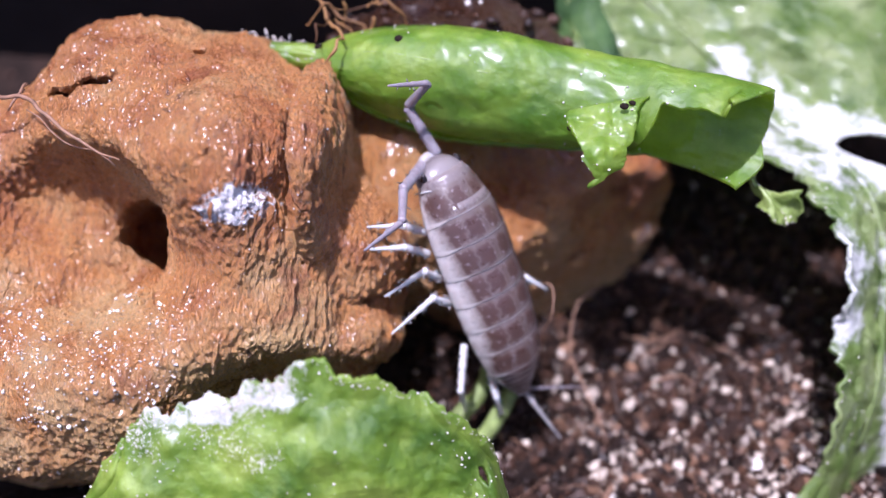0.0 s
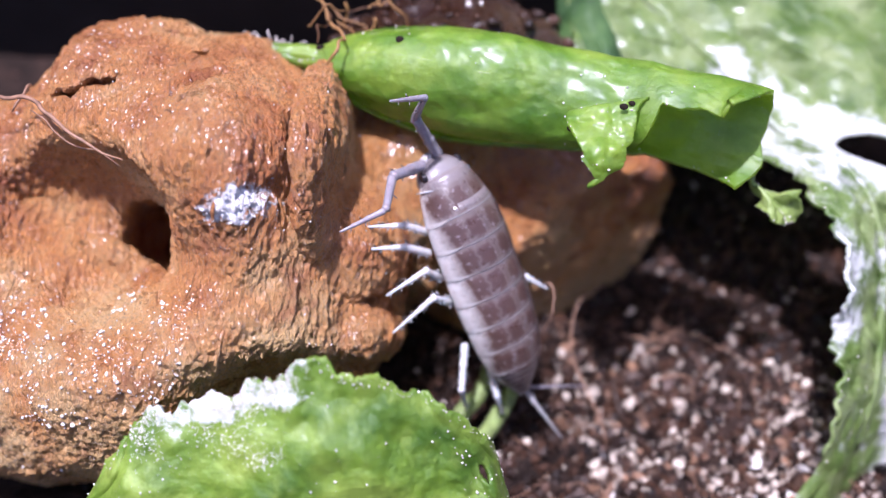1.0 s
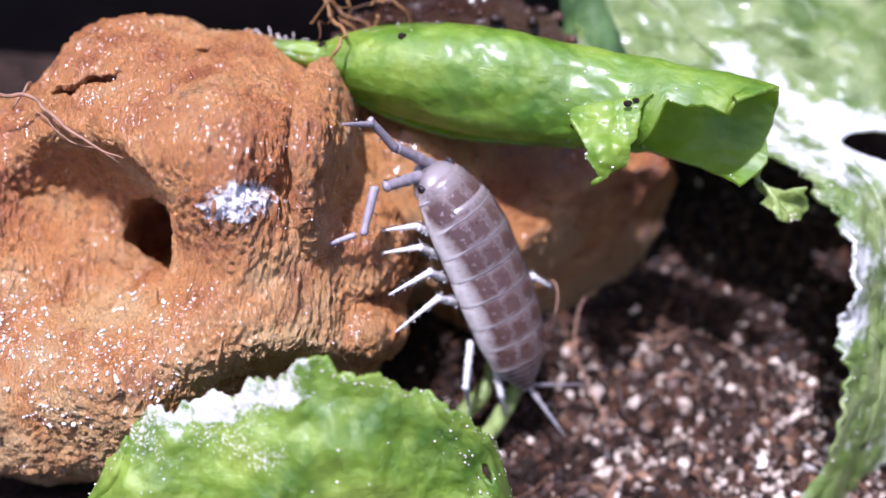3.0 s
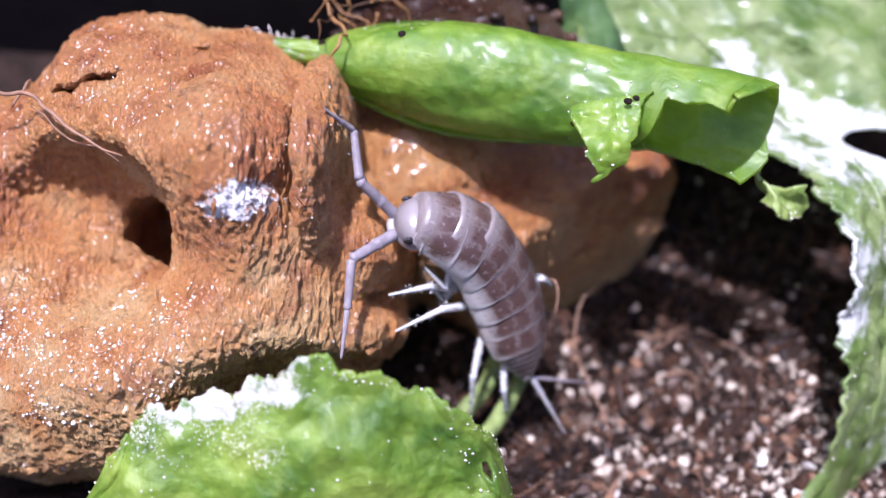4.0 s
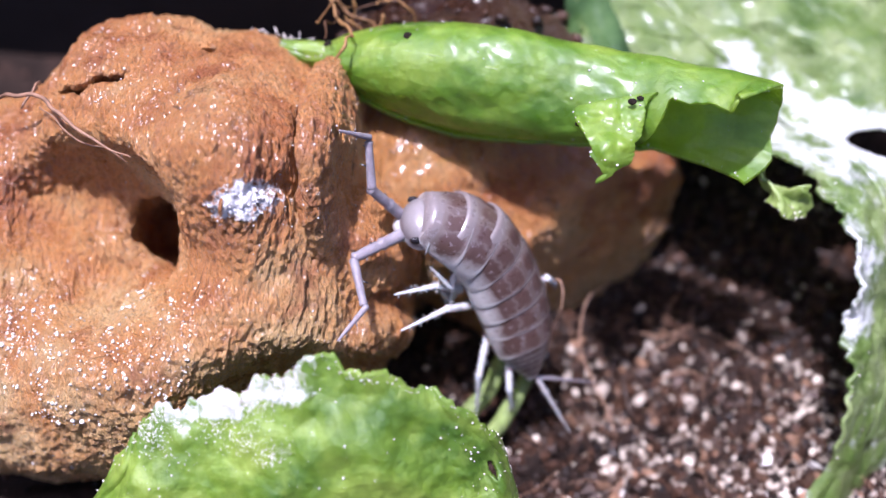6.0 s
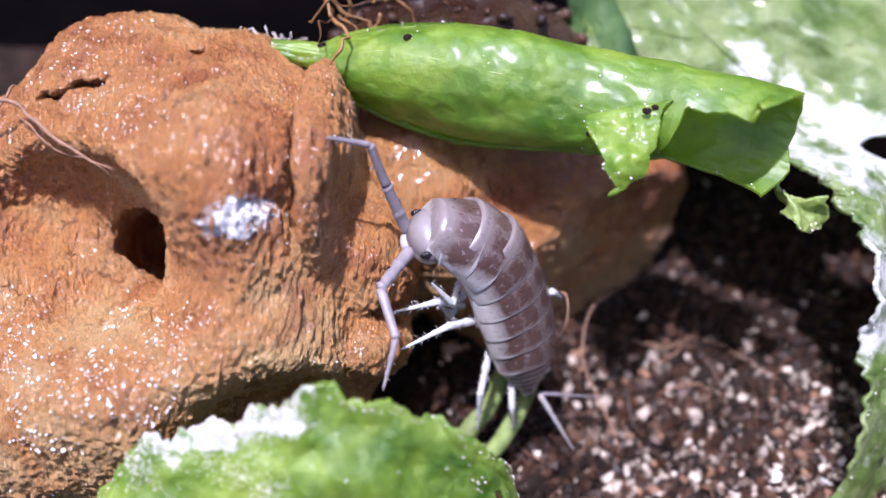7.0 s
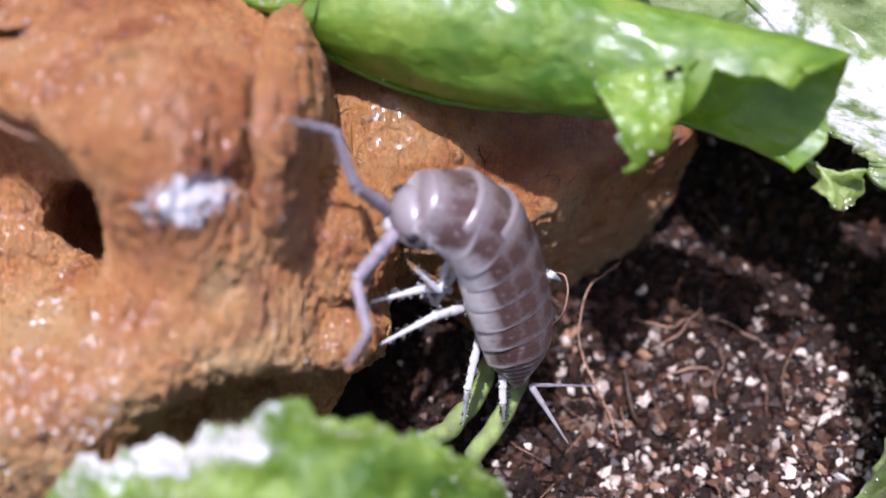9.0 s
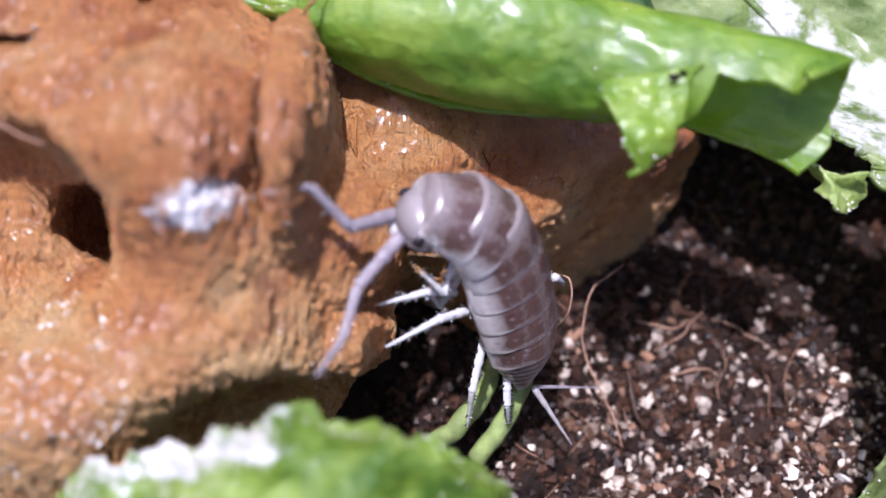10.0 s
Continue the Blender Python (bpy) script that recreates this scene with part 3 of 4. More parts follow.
# ---- leaves ----
def sheet(name, fn, na, nb, material, thickness, base, label, keep=None, parent=None, specks=0, seed=1):
    """A leaf blade from fn(a, b) -> points, a and b in 0..1, given a thickness."""
    a, b = [g.ravel() for g in np.meshgrid(np.linspace(0, 1, na), np.linspace(0, 1, nb))]
    pts = fn(a, b) - np.array(base)
    faces = []
    for j in range(nb - 1):
        for i in range(na - 1):
            k = j * na + i
            if keep is None or keep((i + 0.5) / (na - 1), (j + 0.5) / (nb - 1)):
                faces.append((k, k + 1, k + na + 1, k + na))
    used = sorted({i for f in faces for i in f})
    at = {k: i for i, k in enumerate(used)}
    ob = finish(name, pts[used], [tuple(at[i] for i in f) for f in faces], material, m=place(*base) if parent is None else None, parent=parent)
    if specks:
        g = pts.reshape(nb, na, 3)
        nrm = np.cross(np.gradient(g, axis=1), np.gradient(g, axis=0)).reshape(-1, 3)
        nrm /= np.linalg.norm(nrm, axis=1)[:, None] + 1e-9
        nrm *= np.sign(nrm[:, 2:3] + 1e-9)
        inside = np.zeros(len(pts), bool)
        inside[used] = True
        top = pts + nrm * (0.5 * thickness)
        dust(ob, top, nrm, specks // 2, 0.015, 0.065, lambda p: inside & (fbm(p, 0.4, 3, seed) > -0.15), seed)
        rim = inside & ((b < 0.03) | (a < 0.02))
        dust(ob, top, nrm, specks // 2, 0.015, 0.055, lambda p: rim, seed + 1)
    mod = ob.modifiers.new("blade", "SOLIDIFY")
    mod.thickness, mod.offset = thickness * MM, 0.0
    if parent is None:
        tagged(ob, label, "leaf")
    return ob


def ragged(x, seed, amount, freq):
    x = np.asarray(x, float)
    return amount * fbm(np.stack([x * freq, np.zeros_like(x) + seed, np.zeros_like(x)], 1), 1.0, 4, seed)


def vein(name, parent, fn, base, line, radii, material, lift=0.1, seed=0):
    """A raised rib that follows a leaf blade along a line of (a, b)."""
    ab = bezier([(x, y, 0) for x, y in line], np.linspace(0, 1, 14))
    pts = fn(np.clip(ab[:, 0], 0, 1), np.clip(ab[:, 1], 0, 1)) - np.array(base) + np.array((0, 0, lift))
    v, f = tube_data(pts, radii, 6, 40, 0.02, seed)
    return finish(name, v, f, material, parent)


ROLL_AXIS = [(-7.4, 8.45, -3.3), (-5.4, 8.1, -3.1), (-4.4, 7.75, -3.0), (-2.4, 7.45, -2.6), (0.1, 7.2, -2.3), (2.5, 6.75, -2.1), (4.9, 6.3, -1.8), (7.4, 5.7, -1.0), (10.2, 4.65, 0.3), (12.7, 3.75, 1.7)]
ROLL_RADIUS = [0.42, 0.5, 1.3, 2.05, 2.5, 2.5, 2.25, 2.1, 2.15, 2.2]




def rolled(a, b):
    """A leaf rolled into a tube; a runs along it, b round it; it opens towards the far end."""
    c = bezier(ROLL_AXIS, a)
    r = np.interp(a, np.linspace(0, 1, len(ROLL_RADIUS)), ROLL_RADIUS)
    gape = np.clip((a - 0.765) / 0.055, 0, 1)
    start = radians(-158) + radians(32) * gape
    end = radians(190) - gape * radians(112) - radians(38) * np.clip((a - 0.905) / 0.045, 0, 1) + gape * ragged(a, 79, 0.12, 30)
    th = start + (end - start) * b
    # angle 90 points out of the slope, angle 0 up the slope
    r = r * (1 + 0.05 * np.sin(3 * th + 9 * a)) + 0.15 * fbm(np.stack([c[:, 0], 3 * th, c[:, 2]], 1), 0.35, 2, 71) + 0.05 * fbm(np.stack([c[:, 0], 3 * th, c[:, 2]], 1), 1.3, 3, 73)
    r = r - 0.35 * b * (1 - gape) * np.clip(r, 0, 1)
    p = c + np.stack([np.zeros_like(a), r * np.cos(th), 0.95 * r * np.sin(th)], 1)
    edge = np.clip((a - 0.9) / 0.1, 0, 1)
    p[:, 0] += edge * (ragged(b, 77, 0.16, 7) + 0.25 - 1.2 * np.abs(2 * b - 1) ** 4 - 1.1 * np.clip(2 * b - 1, 0, 1) ** 3)
    return p


def build_curled_leaf():
    ob = sheet("curled_leaf", rolled, 220, 130, ROLL, 0.16, (4.0, 5.0, -4.5),
               "bright green leaf rolled into a tube across the wood", specks=260, seed=221)

    for k, (y0, y1) in enumerate(((0.66, 0.70), (0.55, 0.52))):
        vein("vein", ob, rolled, (4.0, 5.0, -4.5), [(0.12 + 0.1 * k, y0), (0.3, y0), (0.45, y1), (0.58, y1)], (0.05, 0.09, 0.08, 0.03), VEIN, 0.0, 250 + k)

    def lobe(a, b):
        start = np.array((6.3, 5.6, 1.1))
        width = (1 - b) ** 0.7 * 1.25 + 0.25 + ragged(b, 81, 0.22, 9) * np.sign(a - 0.5)
        x = start[0] - 0.25 * b + (a - 0.5) * 2 * width
        y = start[1] + 0.5 * (a - 0.5) - 3.0 * b
        z = start[2] + 1.5 * b - 0.8 * b ** 2 + 0.4 * np.sin(math.pi * b) - 0.7 * (a - 0.5) ** 2
        p = np.stack([x, y, z], 1)
        p[:, 2] += 0.3 * fbm(p, 0.9, 3, 83)
        return p

    sheet("lobe", lobe, 40, 60, ROLL, 0.16, (4.0, 5.0, -4.5), "", parent=ob, specks=35, seed=225)
    return ob


build_curled_leaf()


def front_blade(a, b):
    """a across, b from the upper edge down to the ground before it."""
    crest = bezier([(-14.5, -10.5, 1.5), (-11.9, -7.6, 3.4), (-11.1, -6.2, 4.0), (-9.6, -5.7, 4.5), (-7.8, -5.1, 4.9), (-6.1, -4.6, 5.2), (-4.8, -3.9, 5.5), (-3.2, -4.3, 5.2), (-1.6, -4.8, 4.6), (0.1, -5.8, 3.8), (1.6, -7.2, 2.6), (2.4, -9.2, 1.0)], a)
    foot = bezier([(-17, -16, -3.5), (-13, -17, -2.5), (-9, -18, -2), (-5, -18.5, -1.5), (-1, -18, -1.8), (1, -17, -2.5), (2.5, -16, -3), (3.2, -15, -3.5)], a)
    k = b[:, None]
    p = crest * (1 - k) + foot * k
    swell = np.sin(math.pi * np.clip(b, 0, 1)) * 2.2
    p[:, 2] += swell
    q = np.stack([a * 18, b * 12, np.zeros_like(a)], 1)
    p[:, 2] += 0.45 * fbm(q, 0.35, 3, 91) + 0.16 * fbm(q, 1.1, 3, 92)
    rim = np.exp(-b / 0.03)
    p[:, 1] += rim * (ragged(a, 93, 0.28, 26) + ragged(a, 94, 0.14, 90))
    p[:, 2] += rim * ragged(a, 95, 0.3, 12)
    return p


def glare_dust(ob, fn, base):
    """Thick white dust along the crest of the leaf, whitening it as glare does."""
    rng = np.random.default_rng(233)
    a, b = rng.uniform(0.16, 0.53, 30000), rng.uniform(0.0, 0.22, 30000)
    pts = fn(a, b) - np.array(base)
    nrm = np.tile(np.array((-0.1, 0.2, 0.95)), (len(pts), 1))
    dust(ob, pts + nrm * 0.1, nrm, 3000, 0.01, 0.04, lambda p: (0.7 * fbm(p, 0.6, 4, 234) + rng.normal(0, 0.32, len(p)) - 6 * b - 14 * np.maximum(np.abs(a - 0.34) - 0.13, 0) > -0.25), 235)


def not_rotten(a, b):
    return ((a - 0.885) / 0.014) ** 2 + ((b - 0.17) / 0.035) ** 2 > 1


front_leaf = sheet("green_leaf", front_blade, 220, 120, FRONT, 0.18, (-6, -16, -3.0), "crisp green leaf with a ragged edge leaning on the wood", keep=not_rotten, specks=900, seed=231)
glare_dust(front_leaf, front_blade, (-6, -16, -3.0))
vein("midrib", front_leaf, front_blade, (-6, -16, -3.0), [(0.60, 0.03), (0.57, 0.25), (0.53, 0.5), (0.5, 0.95)], (0.03, 0.07, 0.11, 0.18), FRONT, 0.03, 260)
for k, (x, y, dx) in enumerate(((0.56, 0.34, 0.2), (0.54, 0.42, -0.24), (0.53, 0.52, 0.22))):
    vein("side_vein", front_leaf, front_blade, (-6, -16, -3.0), [(x, y), (x + 0.35 * dx, y - 0.06), (x + 0.7 * dx, y - 0.1), (x + dx, max(y - 0.13, 0.02))], (0.06, 0.05, 0.03, 0.02), FRONT, 0.03, 261 + k)


def side_blade(a, b):
    """a from the ragged near edge outwards, b from top to bottom."""
    edge = bezier([(5.8, 13.5, -9.0), (6.6, 9.0, -7.5), (10.5, 5.0, -7.0), (14.5, 3.8, -4.0), (16.2, 1.6, -2.8), (16.6, -2.5, -2.2), (16.5, -6.6, -2.6), (15.4, -13.0, -4.5)], b)
    far = bezier([(16.0, 17.0, -10.0), (24.0, 13.0, -9.5), (27.0, 8.0, -9.0), (28.0, 3.0, -8.0), (28.5, -1.0, -7.0), (28.5, -5.0, -7.0), (28.0, -9.0, -7.5), (27.0, -14.0, -8.5)], b)
    k = a[:, None]
    p = edge * (1 - k) + far * k
    q = np.stack([a * 14, b * 28, np.zeros_like(a)], 1)
    p[:, 2] += 1.1 * np.sin(math.pi * a) * np.sin(5 * b) + 0.9 * fbm(q, 0.22, 4, 101) + 0.12 * fbm(q, 1.2, 3, 102)
    rim = np.exp(-a / 0.03)
    p[:, 0] += rim * (ragged(b, 103, 0.4, 22) + ragged(b, 104, 0.2, 90))
    p[:, 2] += rim * ragged(b, 105, 0.5, 16)
    return p


def not_in_hole(a, b):
    return ((a - 0.45) / 0.115) ** 2 + ((b - 0.38) / 0.045) ** 2 > 1


pale_leaf = sheet("pale_leaf", side_blade, 150, 260, PALE, 0.2, (20, -2, -9.0), "large crumpled pale green leaf with an eaten hole", keep=not_in_hole, specks=500, seed=241)


vein("midrib", pale_leaf, side_blade, (20, -2, -9.0), [(0.22, 0.02), (0.30, 0.22), (0.24, 0.5), (0.2, 0.9)], (0.1, 0.16, 0.2, 0.2), PALE, 0.1, 270)
for k, y in enumerate((0.15, 0.3, 0.45, 0.55, 0.66, 0.78)):
    vein("side_vein", pale_leaf, side_blade, (20, -2, -9.0), [(0.24, y), (0.17, y - 0.02), (0.10, y - 0.035), (0.03, y - 0.04)], (0.1, 0.08, 0.06, 0.03), PALE, 0.1, 271 + k)


def curl_blade(a, b):
    c = bezier([(13.1, 2.5, -2.2), (13.9, 1.8, -2.0), (15.1, 1.8, -2.4)], a)
    p = c + np.stack([0.2 * np.sin(6 * b), (b - 0.5) * 1.3, 0.5 * np.sin(5 * a + 3 * b)], 1)
    return p + np.stack([0.14 * fbm(p + 5 * k, 1.5, 4, 111 + k) for k in range(3)], 1)


sheet("leaf_scrap", curl_blade, 40, 30, VEIN, 0.15, (13.6, 1.5, -3.0), "curled pale green leaf scrap beside the rolled leaf", specks=40, seed=245)


# added dark sheet, stands in for the black gap behind the pale leaf
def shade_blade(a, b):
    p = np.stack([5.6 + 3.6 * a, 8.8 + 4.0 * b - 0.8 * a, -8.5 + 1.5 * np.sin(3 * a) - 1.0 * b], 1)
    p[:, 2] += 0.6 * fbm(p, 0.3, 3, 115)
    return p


sheet("dark_leaf", shade_blade, 60, 50, GAPLEAF, 0.2, (9, 11, -11), "dark green sheet added to fill the black gap behind the pale leaf")


def build_stems():
    for i, (pts, r) in enumerate(((((-0.6, -8.9, -6.4), (0.8, -7.6, -6.0), (2.0, -6.0, -6.6), (2.6, -4.6, -8.0)), 0.42),
                                  (((1.6, -9.2, -6.2), (2.6, -7.6, -5.9), (3.4, -6.2, -6.6), (4.0, -5.0, -8.0)), 0.40))):
        base = np.array(pts[0])
        v, f = tube_data(np.array(pts) - base, (r, r, r * 0.9, r * 0.7), 10, 30, 0.15, 120 + i)
        tagged(finish("stalk", v, f, STEM, m=place(*base)), "yellow-green leaf stem lying on the soil", "stem", "leaf stems")


build_stems()

# ---- the isopod ----
TRUNK = {  # centre line of the trunk from tail to brow, and the way its back faces at tail and brow
    "stretched": ([(3.57, -6.35, -5.0), (2.68, -3.91, -3.75), (1.71, -1.42, -2.75), (0.8, 0.97, -1.88), (-0.21, 3.16, -1.25), (-0.55, 3.75, -1.1)], (0.54, 0.27, 0.8), (0.52, 0.12, 0.85)),
    "bowed": ([(3.6, -5.89, -5.0), (3.07, -4.25, -4.35), (2.35, -2.2, -3.38), (1.21, -0.23, -1.91), (-0.53, 0.74, -0.61), (-2.1, 0.79, -0.29)], (0.56, 0.15, 0.8), (0.2, 0.52, 0.83)),
    "reared": ([(3.15, -5.83, -5.0), (2.9, -4.01, -4.19), (2.31, -2.02, -3.05), (1.46, -0.02, -1.59), (0.02, 0.95, -0.45), (-1.69, 0.69, -0.12)], (0.56, 0.15, 0.8), (0.2, 0.62, 0.76)),
}
TIMES = [(0.0, "stretched", "stretched", 0), (2.7, "stretched", "stretched", 0), (3.25, "stretched", "bowed", 0.55), (3.8, "stretched", "bowed", 1),
         (5.7, "bowed", "bowed", 0), (6.8, "bowed", "reared", 0.6), (7.5, "bowed", "reared", 1), (10.0, "reared", "reared", 0)]


def trunk_pose(line, back0, back1, f):
    """Pose at the fraction f of the length of the trunk; forward is y, the back z."""
    k = np.linspace(0, 1, 200)
    c = bezier(line, k)
    s = np.concatenate([[0], np.cumsum(np.linalg.norm(np.diff(c, axis=0), axis=1))])
    at = np.interp(f * s[-1], s, k)
    here = bezier(line, np.array([at]))[0]
    ahead = bezier(line, np.array([min(at + 0.03, 1)]))[0] - bezier(line, np.array([max(at - 0.03, 0)]))[0]
    y = Vector(ahead).normalized()
    z = Vector(np.array(back0) * (1 - f) + np.array(back1) * f)
    z = (z - y * z.dot(y)).normalized()
    x = y.cross(z)
    m = Matrix((x, y, z)).transposed().to_4x4()
    m.translation = Vector(here) * MM
    return m


def trunk_rows(f):
    rows = []
    for t, a, b, k in TIMES:
        ma, mb = trunk_pose(*TRUNK[a], f), trunk_pose(*TRUNK[b], f)
        rows.append((t, ma.lerp(mb, k)))
    return rows


def rod_pose(a, b, back=(0.3, 0.2, 0.9)):
    """Pose of a limb piece that starts at a and points its y axis to b."""
    y = (Vector(b) - Vector(a)).normalized()
    z = Vector(back)
    z = (z - y * z.dot(y)).normalized()
    m = Matrix((y.cross(z), y, z)).transposed().to_4x4()
    m.translation = Vector(a) * MM
    return m


def plate_data(hw, hh, length, belly=0.45, ratio=1.0):
    """One armour plate with its belly: an arched ring, its hind rim the widest."""
    nth, ny = 40, 10
    verts, faces = [], []
    prof = [(0.0, 0.97), (0.0, 0.990), (0.015, 0.999), (0.06, 1.0), (0.3, 1.0), (0.6, 1.0), (0.88, 0.997), (1.0, 0.972), (1.3, 0.948), (1.5, 0.91)]
    prof = [(yy, s * (1 + (ratio - 1) * yy)) for yy, s in prof]
    for yy, s in prof:
        for j in range(nth):
            th = 2 * math.pi * j / nth
            x, z = math.sin(th), math.cos(th)
            if z < 0:
                z *= belly
                x *= 1.0 - 0.10 * abs(z)
            lappet = 0.55 * max(0, abs(x) - 0.72) * length * (z > -0.25) * (1 - 0.5 * min(yy, 1))
            verts.append((hw * s * x, yy * length - lappet, hh * s * z))
    for i in range(ny - 1):
        for j in range(nth):
            q = (j + 1) % nth
            faces.append((i * nth + j, (i + 1) * nth + j, (i + 1) * nth + q, i * nth + q))
    faces.append(tuple(range(nth)))
    faces.append(tuple((ny - 1) * nth + j for j in range(nth))[::-1])
    return verts, faces


def limb_data(length, r0, r1, knots, spines, seed):
    """A jointed limb piece along y with swollen joints and fine bristles."""
    rnd = random.Random(seed)
    ny, sides = 24, 10
    verts, faces = [], []
    for i in range(ny):
        k = i / (ny - 1)
        r = r0 + (r1 - r0) * k
        for q in knots:
            r *= 1 + 0.22 * math.exp(-((k - q) / 0.04) ** 2) - 0.18 * math.exp(-((k - q - 0.05) / 0.03) ** 2)
        if i in (0, ny - 1):
            r *= 0.45
        for j in range(sides):
            th = 2 * math.pi * j / sides
            verts.append((r * math.cos(th), k * length, 0.85 * r * math.sin(th)))
    for i in range(ny - 1):
        for j in range(sides):
            q = (j + 1) % sides
            faces.append((i * sides + j, (i + 1) * sides + j, (i + 1) * sides + q, i * sides + q))
    faces.append(tuple(range(sides)))
    faces.append(tuple((ny - 1) * sides + j for j in range(sides))[::-1])
    for _ in range(spines):
        k, th = rnd.uniform(0.15, 0.95), rnd.choice((rnd.uniform(-0.6, 0.6), rnd.uniform(2.5, 3.8)))
        r = r0 + (r1 - r0) * k
        i, j = min(int(k * (ny - 1)), ny - 2), int(th / (2 * math.pi) * sides) % sides
        way = Vector((math.cos(th), rnd.uniform(0.5, 1.0), math.sin(th)))
        root = (i * sides + j, i * sides + (j + 1) % sides, (i + 1) * sides + j)
        o = len(verts)
        verts.append(tuple(Vector(verts[root[0]]) + way * rnd.uniform(0.10, 0.22)))
        faces += [(root[0], root[1], o), (root[1], root[2], o), (root[2], root[0], o)]
    return verts, faces


def two_link(hip, foot, a, b, bend):
    """Knee of a two-piece leg."""
    hip, foot, bend = Vector(hip), Vector(foot), Vector(bend)
    d = foot - hip
    dist = min(d.length, (a + b) * 0.999)
    n = d.normalized()
    x = (a * a - b * b + dist * dist) / (2 * dist)
    h = math.sqrt(max(a * a - x * x, 0))
    side = (bend - n * bend.dot(n)).normalized()
    return hip + n * x + side * h


isopod = empty("isopod", SLANT.copy(), label="grey-violet woodlouse with brown patches rearing up beside the wood", category="isopod")
PLATES = [  # name, start along the trunk, length in mm, half width
    ("telson", 0.000, 0.55, 0.30), ("tail_plate", 0.045, 0.42, 0.62), ("tail_plate", 0.080, 0.38, 0.88), ("tail_plate", 0.112, 0.38, 1.10), ("tail_plate", 0.142, 0.40, 1.27),
    ("back_plate", 0.175, 1.12, 1.45), ("back_plate", 0.275, 1.16, 1.65), ("back_plate", 0.378, 1.18, 1.76), ("back_plate", 0.483, 1.18, 1.80),
    ("back_plate", 0.588, 1.18, 1.76), ("back_plate", 0.692, 1.16, 1.76), ("back_plate", 0.795, 1.16, 1.66)]
moving = []
for (name, f, length, hw), ahead in zip(PLATES, PLATES[1:] + [("head", 0.9, 1.0, 1.34)]):
    v, q = plate_data(hw * 1.02, hw * 0.92, length, 0.6, ahead[3] / hw)
    ob = finish(name, v, q, SHELL, isopod)
    moving.append((ob, trunk_rows(f)))


def build_head():
    bm = bmesh.new()
    bmesh.ops.create_uvsphere(bm, u_segments=40, v_segments=24, radius=1.0)
    for v in bm.verts:
        x, y, z = v.co
        v.co = (1.16 * x * (1 - 0.12 * max(y, 0)), 0.36 + 0.80 * y, (0.80 if z > 0 else 0.72) * z - 0.12 * max(y, 0))
    me_v = [tuple(v.co) for v in bm.verts]
    me_f = [tuple(v.index for v in f.verts) for f in bm.faces]
    bm.free()
    head = finish("head", me_v, me_f, HEADSHELL, isopod, "grey dome with a dark brow line")
    for s in (-1, 1):
        bm = bmesh.new()
        bmesh.ops.create_icosphere(bm, subdivisions=3, radius=1.0)
        vs = []
        for v in bm.verts:
            d = 1 + 0.05 * math.sin(19 * v.co.x) * math.sin(19 * v.co.y)
            vs.append((s * 0.96 + 0.13 * v.co.x * d, 0.58 + 0.25 * v.co.y * d, 0.26 + 0.20 * v.co.z * d))
        fs = [tuple(v.index for v in f.verts) for f in bm.faces]
        bm.free()
        finish("eye", vs, fs, EYEBLACK, head, "small black compound eye")
    v, q = tube_data([(-0.6, 0.90, -0.2), (0, 1.12, -0.3), (0.6, 0.90, -0.2)], (0.2, 0.27, 0.2), 12, 12)
    finish("muzzle", v, q, SKIN, head, "pale muzzle")
    v, q = tube_data([(1.30 * math.sin(k), -0.18 + 0.30 * abs(math.sin(k)), 0.98 * math.cos(k)) for k in np.linspace(-1.9, 1.9, 13)], (0.03, 0.05, 0.055, 0.05, 0.03), 10, 48)
    finish("collar", v, q, SKIN, head, "pale rim round the head")
    return head


def head_material():
    n = Nodes("head_shell")
    ax = n.axes()
    up = n.math("ADD", ax[2], n.math("MULTIPLY", n.noise(2.0, 3), 0.25))
    col = n.ramp(n.math("ADD", n.math("MULTIPLY", up, 0.5), 0.3), (0.25, (0.56, 0.53, 0.52)), (0.42, (0.11, 0.09, 0.09)), (0.55, (0.20, 0.175, 0.17)), (0.8, (0.28, 0.25, 0.245)))
    n.set(Base_Color=col, Roughness=0.3, Specular_IOR_Level=0.55, Subsurface_Weight=0.4, Subsurface_Radius=(0.4 * MM, 0.35 * MM, 0.35 * MM), Subsurface_Scale=1.0)
    n.bump(n.noise(6.0, 3), 0.025, 0.6)
    return n.mat


HEADSHELL = head_material()
head = build_head()
moving.append((head, trunk_rows(0.90)))

